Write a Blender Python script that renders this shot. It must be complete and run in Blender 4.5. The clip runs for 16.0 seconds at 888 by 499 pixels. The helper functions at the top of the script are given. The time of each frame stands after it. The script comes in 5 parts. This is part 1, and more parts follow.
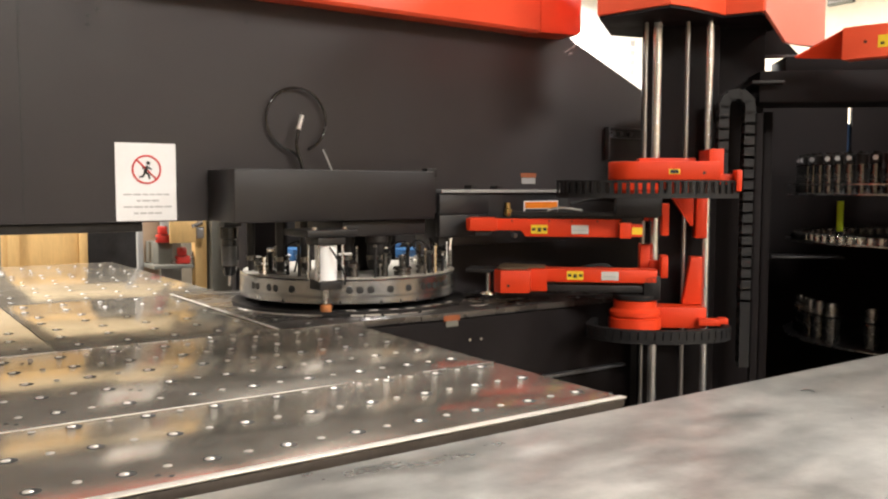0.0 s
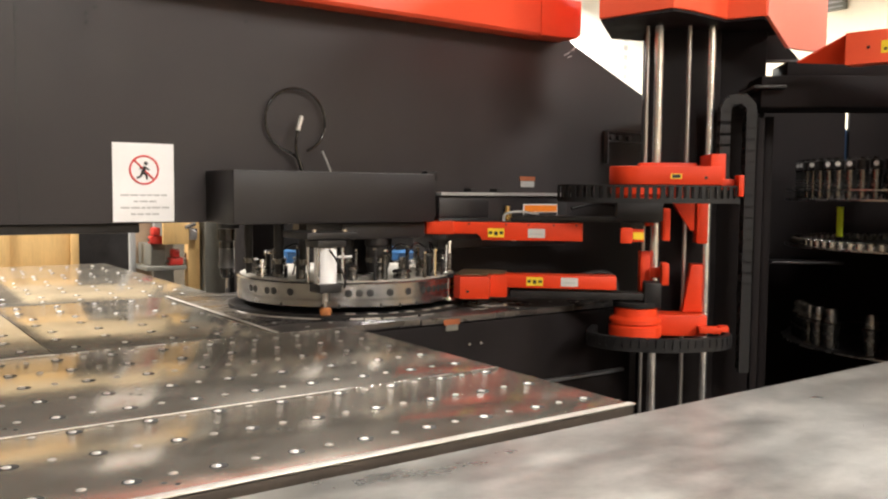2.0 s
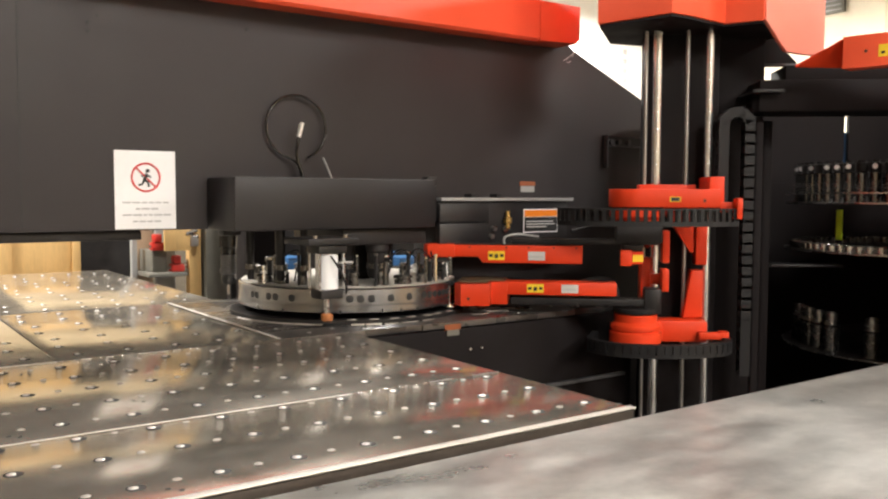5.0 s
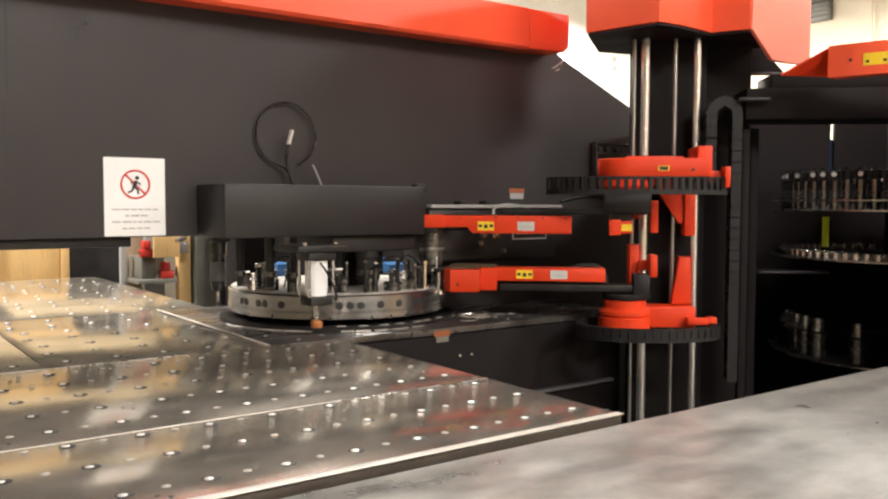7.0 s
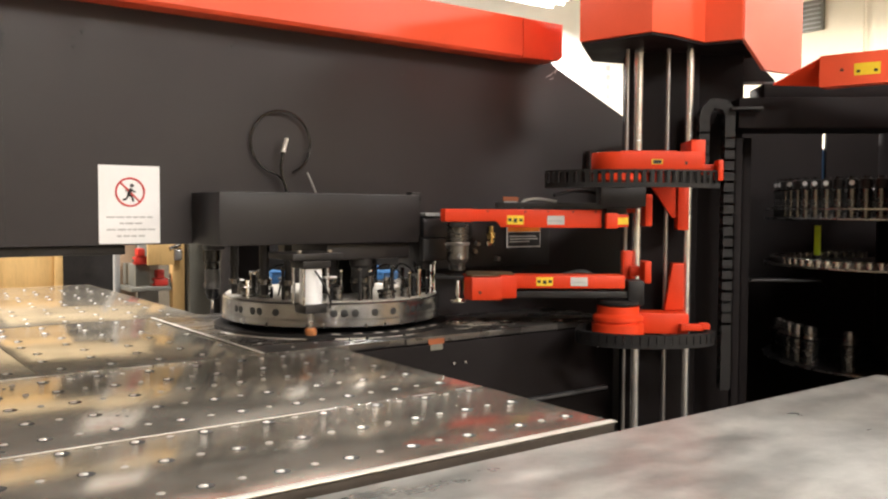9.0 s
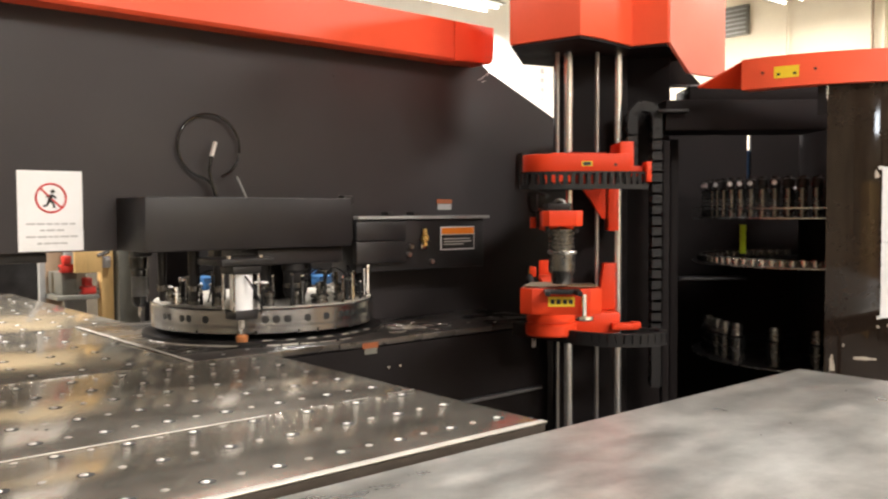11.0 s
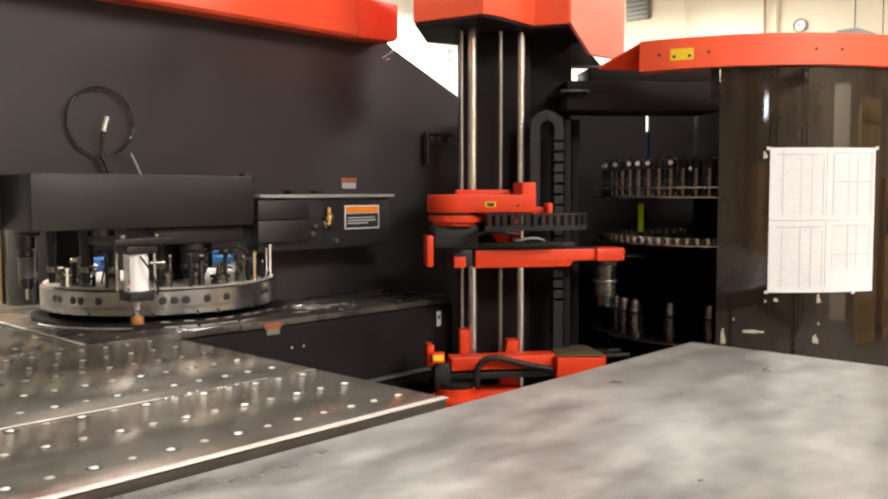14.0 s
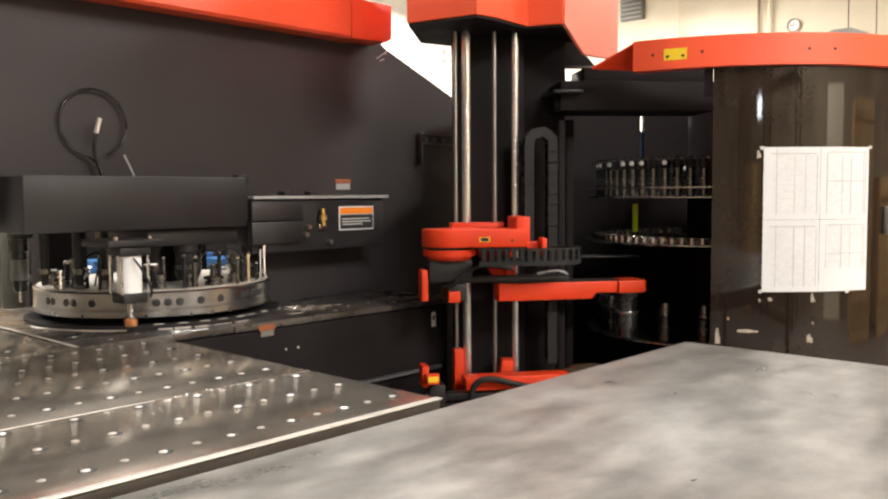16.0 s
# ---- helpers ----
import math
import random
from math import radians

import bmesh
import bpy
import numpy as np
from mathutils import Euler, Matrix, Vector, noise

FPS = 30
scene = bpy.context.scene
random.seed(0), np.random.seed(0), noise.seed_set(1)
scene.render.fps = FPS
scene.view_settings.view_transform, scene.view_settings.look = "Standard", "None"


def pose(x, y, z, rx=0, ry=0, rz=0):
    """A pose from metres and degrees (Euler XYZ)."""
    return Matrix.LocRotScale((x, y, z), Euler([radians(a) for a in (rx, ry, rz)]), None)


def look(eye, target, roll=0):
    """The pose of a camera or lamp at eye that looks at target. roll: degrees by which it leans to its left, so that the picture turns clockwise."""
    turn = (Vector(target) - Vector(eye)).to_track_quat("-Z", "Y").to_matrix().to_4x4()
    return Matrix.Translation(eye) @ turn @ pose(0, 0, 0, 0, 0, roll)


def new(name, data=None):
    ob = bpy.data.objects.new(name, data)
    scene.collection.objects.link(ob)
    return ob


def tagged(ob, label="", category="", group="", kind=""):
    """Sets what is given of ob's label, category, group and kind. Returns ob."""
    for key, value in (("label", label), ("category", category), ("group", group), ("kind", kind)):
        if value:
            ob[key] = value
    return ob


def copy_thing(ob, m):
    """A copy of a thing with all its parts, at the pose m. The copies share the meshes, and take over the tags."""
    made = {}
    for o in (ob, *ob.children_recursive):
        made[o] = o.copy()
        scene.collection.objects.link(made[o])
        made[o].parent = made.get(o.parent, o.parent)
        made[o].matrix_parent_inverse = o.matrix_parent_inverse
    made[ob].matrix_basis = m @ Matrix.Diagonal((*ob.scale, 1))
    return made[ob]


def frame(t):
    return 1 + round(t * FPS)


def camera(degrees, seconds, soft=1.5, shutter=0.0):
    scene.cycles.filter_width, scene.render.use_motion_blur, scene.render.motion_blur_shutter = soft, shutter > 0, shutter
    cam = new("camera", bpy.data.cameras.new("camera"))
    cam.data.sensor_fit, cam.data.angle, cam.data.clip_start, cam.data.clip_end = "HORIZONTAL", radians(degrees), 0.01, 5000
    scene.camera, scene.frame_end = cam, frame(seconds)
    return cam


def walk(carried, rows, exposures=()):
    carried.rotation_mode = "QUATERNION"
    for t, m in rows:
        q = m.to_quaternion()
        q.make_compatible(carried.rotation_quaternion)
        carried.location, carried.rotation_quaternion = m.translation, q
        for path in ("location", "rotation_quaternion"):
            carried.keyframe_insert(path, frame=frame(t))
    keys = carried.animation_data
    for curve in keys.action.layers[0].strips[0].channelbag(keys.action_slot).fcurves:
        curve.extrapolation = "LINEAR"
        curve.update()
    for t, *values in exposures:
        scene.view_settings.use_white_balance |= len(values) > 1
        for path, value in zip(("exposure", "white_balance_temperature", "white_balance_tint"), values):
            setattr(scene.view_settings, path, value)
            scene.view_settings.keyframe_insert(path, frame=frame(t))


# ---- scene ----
cam = camera(54.6, 16.0, soft=2.2, shutter=0.5)
PATH = [
    (0, (-1.439, -1.343, 1.373), (-0.298, 0.294, 1.231), 0.1),
    (0.5, (-1.448, -1.317, 1.373), (-0.296, 0.313, 1.235), 0.1),
    (1, (-1.457, -1.299, 1.371), (-0.294, 0.323, 1.232), 0.2),
    (1.5, (-1.458, -1.294, 1.371), (-0.305, 0.335, 1.233), 0.1),
    (2, (-1.456, -1.296, 1.372), (-0.295, 0.327, 1.237), 0.5),
    (2.5, (-1.454, -1.295, 1.374), (-0.295, 0.33, 1.241), 0.4),
    (3, (-1.453, -1.296, 1.374), (-0.297, 0.33, 1.236), 0.3),
    (3.5, (-1.454, -1.299, 1.374), (-0.298, 0.328, 1.238), 0.3),
    (4, (-1.457, -1.301, 1.374), (-0.302, 0.326, 1.241), 0.2),
    (6.5, (-1.466, -1.317, 1.379), (-0.293, 0.299, 1.266), 0.2),
    (7, (-1.467, -1.319, 1.379), (-0.289, 0.293, 1.269), 0.2),
    (7.5, (-1.472, -1.32, 1.38), (-0.289, 0.289, 1.277), 0.3),
    (8, (-1.474, -1.324, 1.38), (-0.289, 0.284, 1.285), 0.3),
    (10.5, (-1.459, -1.329, 1.38), (-0.223, 0.241, 1.298), 0.0),
    (11, (-1.45, -1.335, 1.38), (-0.15, 0.182, 1.295), -0.3),
    (11.5, (-1.445, -1.334, 1.379), (-0.115, 0.157, 1.29), -0.5),
    (12, (-1.442, -1.336, 1.378), (-0.098, 0.142, 1.291), -0.7),
    (12.5, (-1.435, -1.345, 1.376), (-0.046, 0.091, 1.282), -0.6),
    (13, (-1.434, -1.345, 1.373), (0.013, 0.031, 1.254), -0.2),
    (13.5, (-1.432, -1.344, 1.372), (0.02, 0.025, 1.238), -0.1),
    (14, (-1.429, -1.341, 1.372), (0.022, 0.029, 1.241), -0.2),
    (14.5, (-1.431, -1.342, 1.372), (0.022, 0.027, 1.246), -0.2),
    (15, (-1.427, -1.342, 1.372), (0.027, 0.024, 1.243), -0.3),
    (15.5, (-1.426, -1.339, 1.372), (0.033, 0.023, 1.242), -0.3),
    (16, (-1.423, -1.343, 1.371), (0.035, 0.02, 1.242), -0.4),
]
walk(cam, [(t, look(eye, target, roll)) for t, eye, target, roll in PATH])

# ---- world and light ----
world = bpy.data.worlds.new("hall_air")
scene.world = world
world.use_nodes = True
world.node_tree.nodes["Background"].inputs[0].default_value = (1.0, 0.92, 0.82, 1)
world.node_tree.nodes["Background"].inputs[1].default_value = 0.27
scene.view_settings.exposure = 0.0


def lamp(x, y, z, sx, sy, watts, colour=(1.0, 0.95, 0.895)):
    data = bpy.data.lights.new("lamp_light", "AREA")
    data.shape, data.size, data.size_y = "RECTANGLE", sx, sy
    data.energy, data.color = watts, colour
    ob = new("lamp_light", data)
    ob.matrix_world = look((x, y, z), (x, y, 0))
    return ob


# First six lamps are unseen, added where press and tables need light.
LAMPS = [(-1.2, -4.1, 4.62, 270), (0.2, -5.9, 4.62, 350), (1.7, -4.9, 4.62, 245), (5.5, -2.5, 4.62, 380), (-2.6, 5.2, 4.62, 620), (1.6, 3.2, 4.62, 250), (6.8, 7.99, 4.35, 1100), (8.7, 4.3, 4.07, 130), (9.5, 2.07, 3.02, 40)]
for lx, ly, lz, watts in LAMPS:
    lamp(lx, ly, lz, 1.4, 0.5, watts)


# ---- materials ----
def mat(name, colour, rough=0.5, metal=0.0, var=0.15, scale=6.0, bump=0.05, grain=60.0, rvar=0.12, glow=0.0, stretch=(1, 1, 1), second=None):
    m = bpy.data.materials.new(name)
    m.use_nodes = True
    nt = m.node_tree
    p = nt.nodes["Principled BSDF"]
    tc = nt.nodes.new("ShaderNodeTexCoord")
    mp = nt.nodes.new("ShaderNodeMapping")
    mp.inputs["Scale"].default_value = stretch
    geo = nt.nodes.new("ShaderNodeNewGeometry")
    nt.links.new(geo.outputs["Position"] if stretch == "world" else tc.outputs["Object"], mp.inputs["Vector"])
    n1 = nt.nodes.new("ShaderNodeTexNoise")
    n1.inputs["Scale"].default_value, n1.inputs["Detail"].default_value = scale, 6
    n1.inputs["Roughness"].default_value = 0.62
    n2 = nt.nodes.new("ShaderNodeTexNoise")
    n2.inputs["Scale"].default_value, n2.inputs["Detail"].default_value = grain, 3
    nt.links.new(mp.outputs[0], n1.inputs["Vector"])
    nt.links.new(mp.outputs[0], n2.inputs["Vector"])
    ramp = nt.nodes.new("ShaderNodeValToRGB")
    a = [max(0, c * (1 - var)) for c in colour]
    b = [min(1, c * (1 + var)) for c in (second or colour)]
    ramp.color_ramp.elements[0].position, ramp.color_ramp.elements[1].position = 0.35, 0.68
    ramp.color_ramp.elements[0].color, ramp.color_ramp.elements[1].color = (*a, 1), (*b, 1)
    mix = nt.nodes.new("ShaderNodeMath")
    mix.operation = "MULTIPLY_ADD"
    mix.inputs[1].default_value, mix.inputs[2].default_value = 0.25, 0.0
    nt.links.new(n2.outputs[0], mix.inputs[0])
    add = nt.nodes.new("ShaderNodeMath")
    add.operation = "MULTIPLY_ADD"
    add.inputs[1].default_value = 0.8
    nt.links.new(n1.outputs[0], add.inputs[0])
    nt.links.new(mix.outputs[0], add.inputs[2])
    nt.links.new(add.outputs[0], ramp.inputs[0])
    nt.links.new(ramp.outputs[0], p.inputs["Base Color"])
    rr = nt.nodes.new("ShaderNodeMapRange")
    rr.inputs["From Min"].default_value, rr.inputs["From Max"].default_value = 0.3, 0.7
    rr.inputs["To Min"].default_value, rr.inputs["To Max"].default_value = max(0.03, rough - rvar), min(1, rough + rvar)
    nt.links.new(n1.outputs[0], rr.inputs["Value"])
    nt.links.new(rr.outputs[0], p.inputs["Roughness"])
    p.inputs["Metallic"].default_value = metal
    if bump:
        bn = nt.nodes.new("ShaderNodeBump")
        bn.inputs["Strength"].default_value, bn.inputs["Distance"].default_value = bump, 0.004
        nt.links.new(n2.outputs[0], bn.inputs["Height"])
        nt.links.new(bn.outputs[0], p.inputs["Normal"])
    if glow:
        p.inputs["Emission Color"].default_value, p.inputs["Emission Strength"].default_value = (*colour, 1), glow
    return m


M_BLACK = mat("black_machine_paint", (0.0185, 0.0160, 0.0165), 0.44, 0, 0.12, 3, 0.06, 220)
M_FRAME = mat("black_frame_paint", (0.0365, 0.0318, 0.0330), 0.52, 0, 0.12, 2.5, 0.05, 220)
# Black paint in a darker copy, for parts that lie in shade.
M_SHADEBLACK = mat("shaded_black_paint", (0.0125, 0.0102, 0.0105), 0.66, 0, 0.2, 5, 0.05, 120)
M_DARK = mat("dark_steel", (0.024, 0.0222, 0.0222), 0.46, 0.2, 0.3, 8, 0.1, 90)
# One red paint in two copies: paler where lit, deeper for shaded carriages.
M_LITRED = mat("lit_red_paint", (0.86, 0.105, 0.042), 0.40, 0, 0.06, 3, 0.03, 150, 0.06)
M_RED = mat("red_orange_paint", (0.70, 0.050, 0.012), 0.46, 0, 0.07, 5, 0.04, 150, 0.08)
# Hood red paled to pink: the lamp glare is in the colour.
M_GLARERED = mat("glare_paled_red", (0.86, 0.27, 0.20), 0.4, 0, 0.05, 5, 0.03, 150)


def plate_mat(name, dark, light, metal, r_lo, r_hi, scale, streak, smear, low=0.36, high=0.66):
    """Rolled steel plate: clouded stains, long rubbing streaks, fine scratches and patches of duller finish."""
    m = bpy.data.materials.new(name)
    m.use_nodes = True
    nt = m.node_tree
    p = nt.nodes["Principled BSDF"]
    geo = nt.nodes.new("ShaderNodeNewGeometry")

    def noise(sc, detail, rough, stretch, turn=0.0, warp=0.0):
        mp = nt.nodes.new("ShaderNodeMapping")
        mp.inputs["Scale"].default_value = stretch
        mp.inputs["Rotation"].default_value = (0, 0, radians(turn))
        n = nt.nodes.new("ShaderNodeTexNoise")
        n.inputs["Scale"].default_value, n.inputs["Detail"].default_value = sc, detail
        n.inputs["Roughness"].default_value, n.inputs["Distortion"].default_value = rough, warp
        nt.links.new(geo.outputs["Position"], mp.inputs["Vector"])
        nt.links.new(mp.outputs[0], n.inputs["Vector"])
        return n.outputs[0]

    def blend(a, b, w):
        n = nt.nodes.new("ShaderNodeMix")
        n.inputs[0].default_value = w
        nt.links.new(a, n.inputs[2])
        nt.links.new(b, n.inputs[3])
        return n.outputs[0]

    def span(v, lo, hi, a, b):
        n = nt.nodes.new("ShaderNodeMapRange")
        n.inputs["From Min"].default_value, n.inputs["From Max"].default_value = lo, hi
        n.inputs["To Min"].default_value, n.inputs["To Max"].default_value = a, b
        nt.links.new(v, n.inputs["Value"])
        return n.outputs[0]

    cloud = noise(scale, 7, 0.62, (1, 1.25, 1), 20, 0.12)
    rubbed = noise(streak, 4, 0.5, (1, 3.2, 1), smear, 0.1)
    scratch = noise(60, 3, 0.7, (1, 14, 1), smear + 12)
    tone = blend(blend(cloud, rubbed, 0.38), scratch, 0.04)
    ramp = nt.nodes.new("ShaderNodeValToRGB")
    ramp.color_ramp.elements[0].position, ramp.color_ramp.elements[1].position = low, high
    ramp.color_ramp.elements[0].color, ramp.color_ramp.elements[1].color = (*dark, 1), (*light, 1)
    nt.links.new(tone, ramp.inputs[0])
    nt.links.new(ramp.outputs[0], p.inputs["Base Color"])
    dull = blend(noise(scale * 0.7, 6, 0.65, (1, 1, 1), 0, 0.1), rubbed, 0.4)
    nt.links.new(span(dull, 0.36, 0.66, r_lo, r_hi), p.inputs["Roughness"])
    p.inputs["Metallic"].default_value = metal
    return m


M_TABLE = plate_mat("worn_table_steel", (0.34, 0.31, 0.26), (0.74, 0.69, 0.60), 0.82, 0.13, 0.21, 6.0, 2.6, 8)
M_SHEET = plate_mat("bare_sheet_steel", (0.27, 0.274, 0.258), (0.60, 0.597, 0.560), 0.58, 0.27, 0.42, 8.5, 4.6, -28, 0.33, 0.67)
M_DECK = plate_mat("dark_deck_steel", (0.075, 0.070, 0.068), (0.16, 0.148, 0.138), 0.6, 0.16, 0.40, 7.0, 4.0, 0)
# Dark brown carries the shadow on the table's side face.
M_EDGESHADE = mat("shaded_plate_edge", (0.060, 0.047, 0.036), 0.55, 0.3, 0.3, 9, 0.1, 80)
M_RINGSTEEL = mat("turned_ring_steel", (0.35, 0.35, 0.36), 0.24, 0.96, 0.06, 5, 0.03, 140, 0.05)
M_LITFACE = mat("lit_turret_face", (0.60, 0.57, 0.52), 0.42, 0.35, 0.2, 14, 0.05)
M_BOARD = mat("beige_fibre_board", (0.62, 0.50, 0.32), 0.6, 0, 0.15, 3, 0.05)
M_BROWNWALL = mat("brown_board", (0.34, 0.24, 0.16), 0.6, 0, 0.2, 5, 0.05)
M_OUTLINE = mat("dull_grey_trim", (0.10, 0.10, 0.105), 0.5, 0.2, 0.3, 20, 0.05)
M_EDGE = mat("bright_worn_edge", (0.60, 0.565, 0.51), 0.52, 0.4, 0.12, 20, 0.05)
M_STEEL = mat("machined_steel", (0.52, 0.50, 0.48), 0.27, 0.95, 0.12, 9, 0.05, 140)
M_CHROME = mat("chrome_rod", (0.88, 0.87, 0.86), 0.12, 1.0, 0.02, 10, 0.0, 60, 0.04)
M_ROD = mat("dull_guide_rod", (0.74, 0.735, 0.73), 0.24, 0.92, 0.02, 3, 0.0, 20, 0.02)
M_OILROD = mat("oily_screw_rod", (0.34, 0.33, 0.32), 0.32, 0.9, 0.1, 6, 0.0, 60, 0.04)
M_FADED = mat("faded_orange_label", (0.30, 0.085, 0.028), 0.6, 0, 0.15, 30, 0.0)
M_TRAYORANGE = mat("dirty_orange_plastic", (0.40, 0.15, 0.05), 0.5, 0, 0.3, 40, 0.05)
M_TRAY = mat("oily_brown_plate", (0.17, 0.12, 0.07), 0.45, 0.3, 0.2, 12, 0.05)
M_TOOL = mat("oiled_tool_steel", (0.16, 0.155, 0.15), 0.25, 0.9, 0.3, 14, 0.05)
M_RUBBER = mat("black_plastic", (0.014, 0.0135, 0.014), 0.55, 0, 0.2, 12, 0.05)
M_WHITE = mat("white_paper", (0.83, 0.83, 0.84), 0.7, 0, 0.03, 8, 0.02)
M_PAPER = mat("printed_office_paper", (0.72, 0.725, 0.735), 0.75, 0, 0.05, 6, 0.02)
M_PRINT = mat("grey_print", (0.46, 0.46, 0.47), 0.7, 0, 0.1, 20, 0.0)
M_FAINT = mat("faint_print", (0.60, 0.60, 0.61), 0.7, 0, 0.1, 20, 0.0)
M_TAPE = mat("dirty_tape", (0.40, 0.35, 0.29), 0.45, 0, 0.25, 40, 0.05)
M_YELLOW = mat("yellow_label", (0.85, 0.60, 0.03), 0.45, 0, 0.05, 20, 0.0)
M_LIME = mat("lime_tape", (0.62, 0.80, 0.04), 0.5, 0, 0.05, 20, 0.0)
M_ORANGE = mat("orange_label", (0.90, 0.25, 0.02), 0.45, 0, 0.05, 20, 0.0)
M_LABEL = mat("grey_label", (0.55, 0.55, 0.53), 0.45, 0, 0.05, 20, 0.0)
M_INK = mat("black_ink", (0.02, 0.02, 0.02), 0.6, 0, 0.1, 20, 0.0)
M_SIGNRED = mat("sign_red", (0.62, 0.05, 0.05), 0.6, 0, 0.05, 20, 0.0)
M_WOOD = mat("plywood", (0.62, 0.40, 0.16), 0.6, 0, 0.22, 4, 0.08, 60, 0.1, 0, (1, 1, 0.2))
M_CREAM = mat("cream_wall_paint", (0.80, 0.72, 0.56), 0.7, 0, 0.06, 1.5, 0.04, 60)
M_PALE = mat("overlit_wall_white", (0.88, 0.87, 0.84), 0.6, 0, 0.05, 1.5, 0.04, 60)
# Two wall colours darkened to hold down reflections on steel and rods.
M_DUSK = mat("darkened_hall_wall", (0.36, 0.30, 0.21), 0.7, 0, 0.5, 1.1, 0.05, 40)
M_DIM = mat("darkened_north_wall", (0.15, 0.125, 0.09), 0.7, 0, 0.5, 1.1, 0.05, 40)
M_OLIVE = mat("olive_grey_enamel", (0.17, 0.165, 0.14), 0.5, 0, 0.12, 6, 0.05)
M_HOSE = mat("glossy_black_hose", (0.010, 0.010, 0.011), 0.22, 0, 0.1, 12, 0.0)
M_DULL = mat("dull_brush", (0.42, 0.39, 0.35), 0.6, 0.2, 0.12, 20, 0.0)
M_FLOOR = mat("grey_concrete_floor", (0.16, 0.15, 0.14), 0.6, 0, 0.3, 2, 0.15, 60)
M_CEIL = mat("dusty_ceiling", (0.30, 0.28, 0.25), 0.8, 0, 0.1, 2, 0.05)
M_SMOKE = mat("smoked_panel", (0.017, 0.011, 0.008), 0.035, 0, 0.35, 2.2, 0.0, 60, 0.015)
M_LAMP = mat("lamp_tube", (1.0, 0.90, 0.74), 0.5, 0, 0.0, 5, 0, 60, 0.1, 9.0)
M_BALL = mat("bright_steel_ball", (0.86, 0.84, 0.80), 0.34, 0.55, 0.06, 20, 0.0)
M_WINDOW = mat("bright_window", (0.86, 0.92, 1.0), 0.5, 0, 0.0, 5, 0, 60, 0.1, 30.0)
M_TANGLOW = mat("tan_glow_surface", (0.90, 0.78, 0.58), 0.5, 0, 0.0, 5, 0, 60, 0.1, 0.9)
M_BLUE = mat("blue_paint", (0.035, 0.12, 0.28), 0.45, 0, 0.15, 10, 0.05)
M_GREY = mat("grey_enamel", (0.33, 0.33, 0.32), 0.5, 0, 0.12, 6, 0.05)
M_GREYBOX = mat("charcoal_cover", (0.020, 0.0185, 0.0195), 0.45, 0.1, 0.15, 6, 0.05)
M_CLAMP = mat("red_enamel", (0.50, 0.03, 0.02), 0.45, 0, 0.15, 10, 0.05)
M_BRASS = mat("brass", (0.75, 0.50, 0.18), 0.3, 0.9, 0.1, 10, 0.0)


for m_ in (M_BLACK, M_FRAME, M_SHADEBLACK, M_DARK, M_RED, M_RUBBER):
    m_.node_tree.nodes["Principled BSDF"].inputs["Specular IOR Level"].default_value = 0.10 if m_ is M_SHADEBLACK else 0.28


# ---- mesh helpers ----
def bm_new():
    return bmesh.new()


def box(bm, x0, x1, y0, y1, z0, z1, bevel=0.0, m=None):
    g = bmesh.ops.create_cube(bm, size=1.0)
    vs = g["verts"]
    for v in vs:
        v.co = Vector((x0 + (v.co.x + 0.5) * (x1 - x0), y0 + (v.co.y + 0.5) * (y1 - y0), z0 + (v.co.z + 0.5) * (z1 - z0)))
    if bevel:
        es = list({e for v in vs for e in v.link_edges})
        r = bmesh.ops.bevel(bm, geom=es, offset=bevel, segments=2, affect="EDGES", profile=0.5)
        vs = list({v for f in r["faces"] for v in f.verts} | {v for v in vs if v.is_valid})
    if m is not None:
        bmesh.ops.transform(bm, matrix=m, verts=vs)
    return bm


def prism(bm, poly, lo, hi, axis="z", bevel=0.0, m=None):
    """A plan polygon pushed from lo to hi along an axis; for y the polygon is in x, z."""
    def at(p, h):
        return (p[0], p[1], h) if axis == "z" else (p[0], h, p[1]) if axis == "y" else (h, p[0], p[1])
    a = [bm.verts.new(at(p, lo)) for p in poly]
    b = [bm.verts.new(at(p, hi)) for p in poly]
    n = len(poly)
    fs = [bm.faces.new(a[::-1]), bm.faces.new(b)]
    fs += [bm.faces.new((a[i], a[(i + 1) % n], b[(i + 1) % n], b[i])) for i in range(n)]
    bmesh.ops.recalc_face_normals(bm, faces=fs)
    vs = a + b
    if bevel:
        es = [e for f in fs[:2] for e in f.edges]
        r = bmesh.ops.bevel(bm, geom=list(set(es)), offset=bevel, segments=2, affect="EDGES", profile=0.5)
        vs = list({v for f in r["faces"] for v in f.verts} | {v for v in vs if v.is_valid})
    if m is not None:
        bmesh.ops.transform(bm, matrix=m, verts=vs)
    return bm


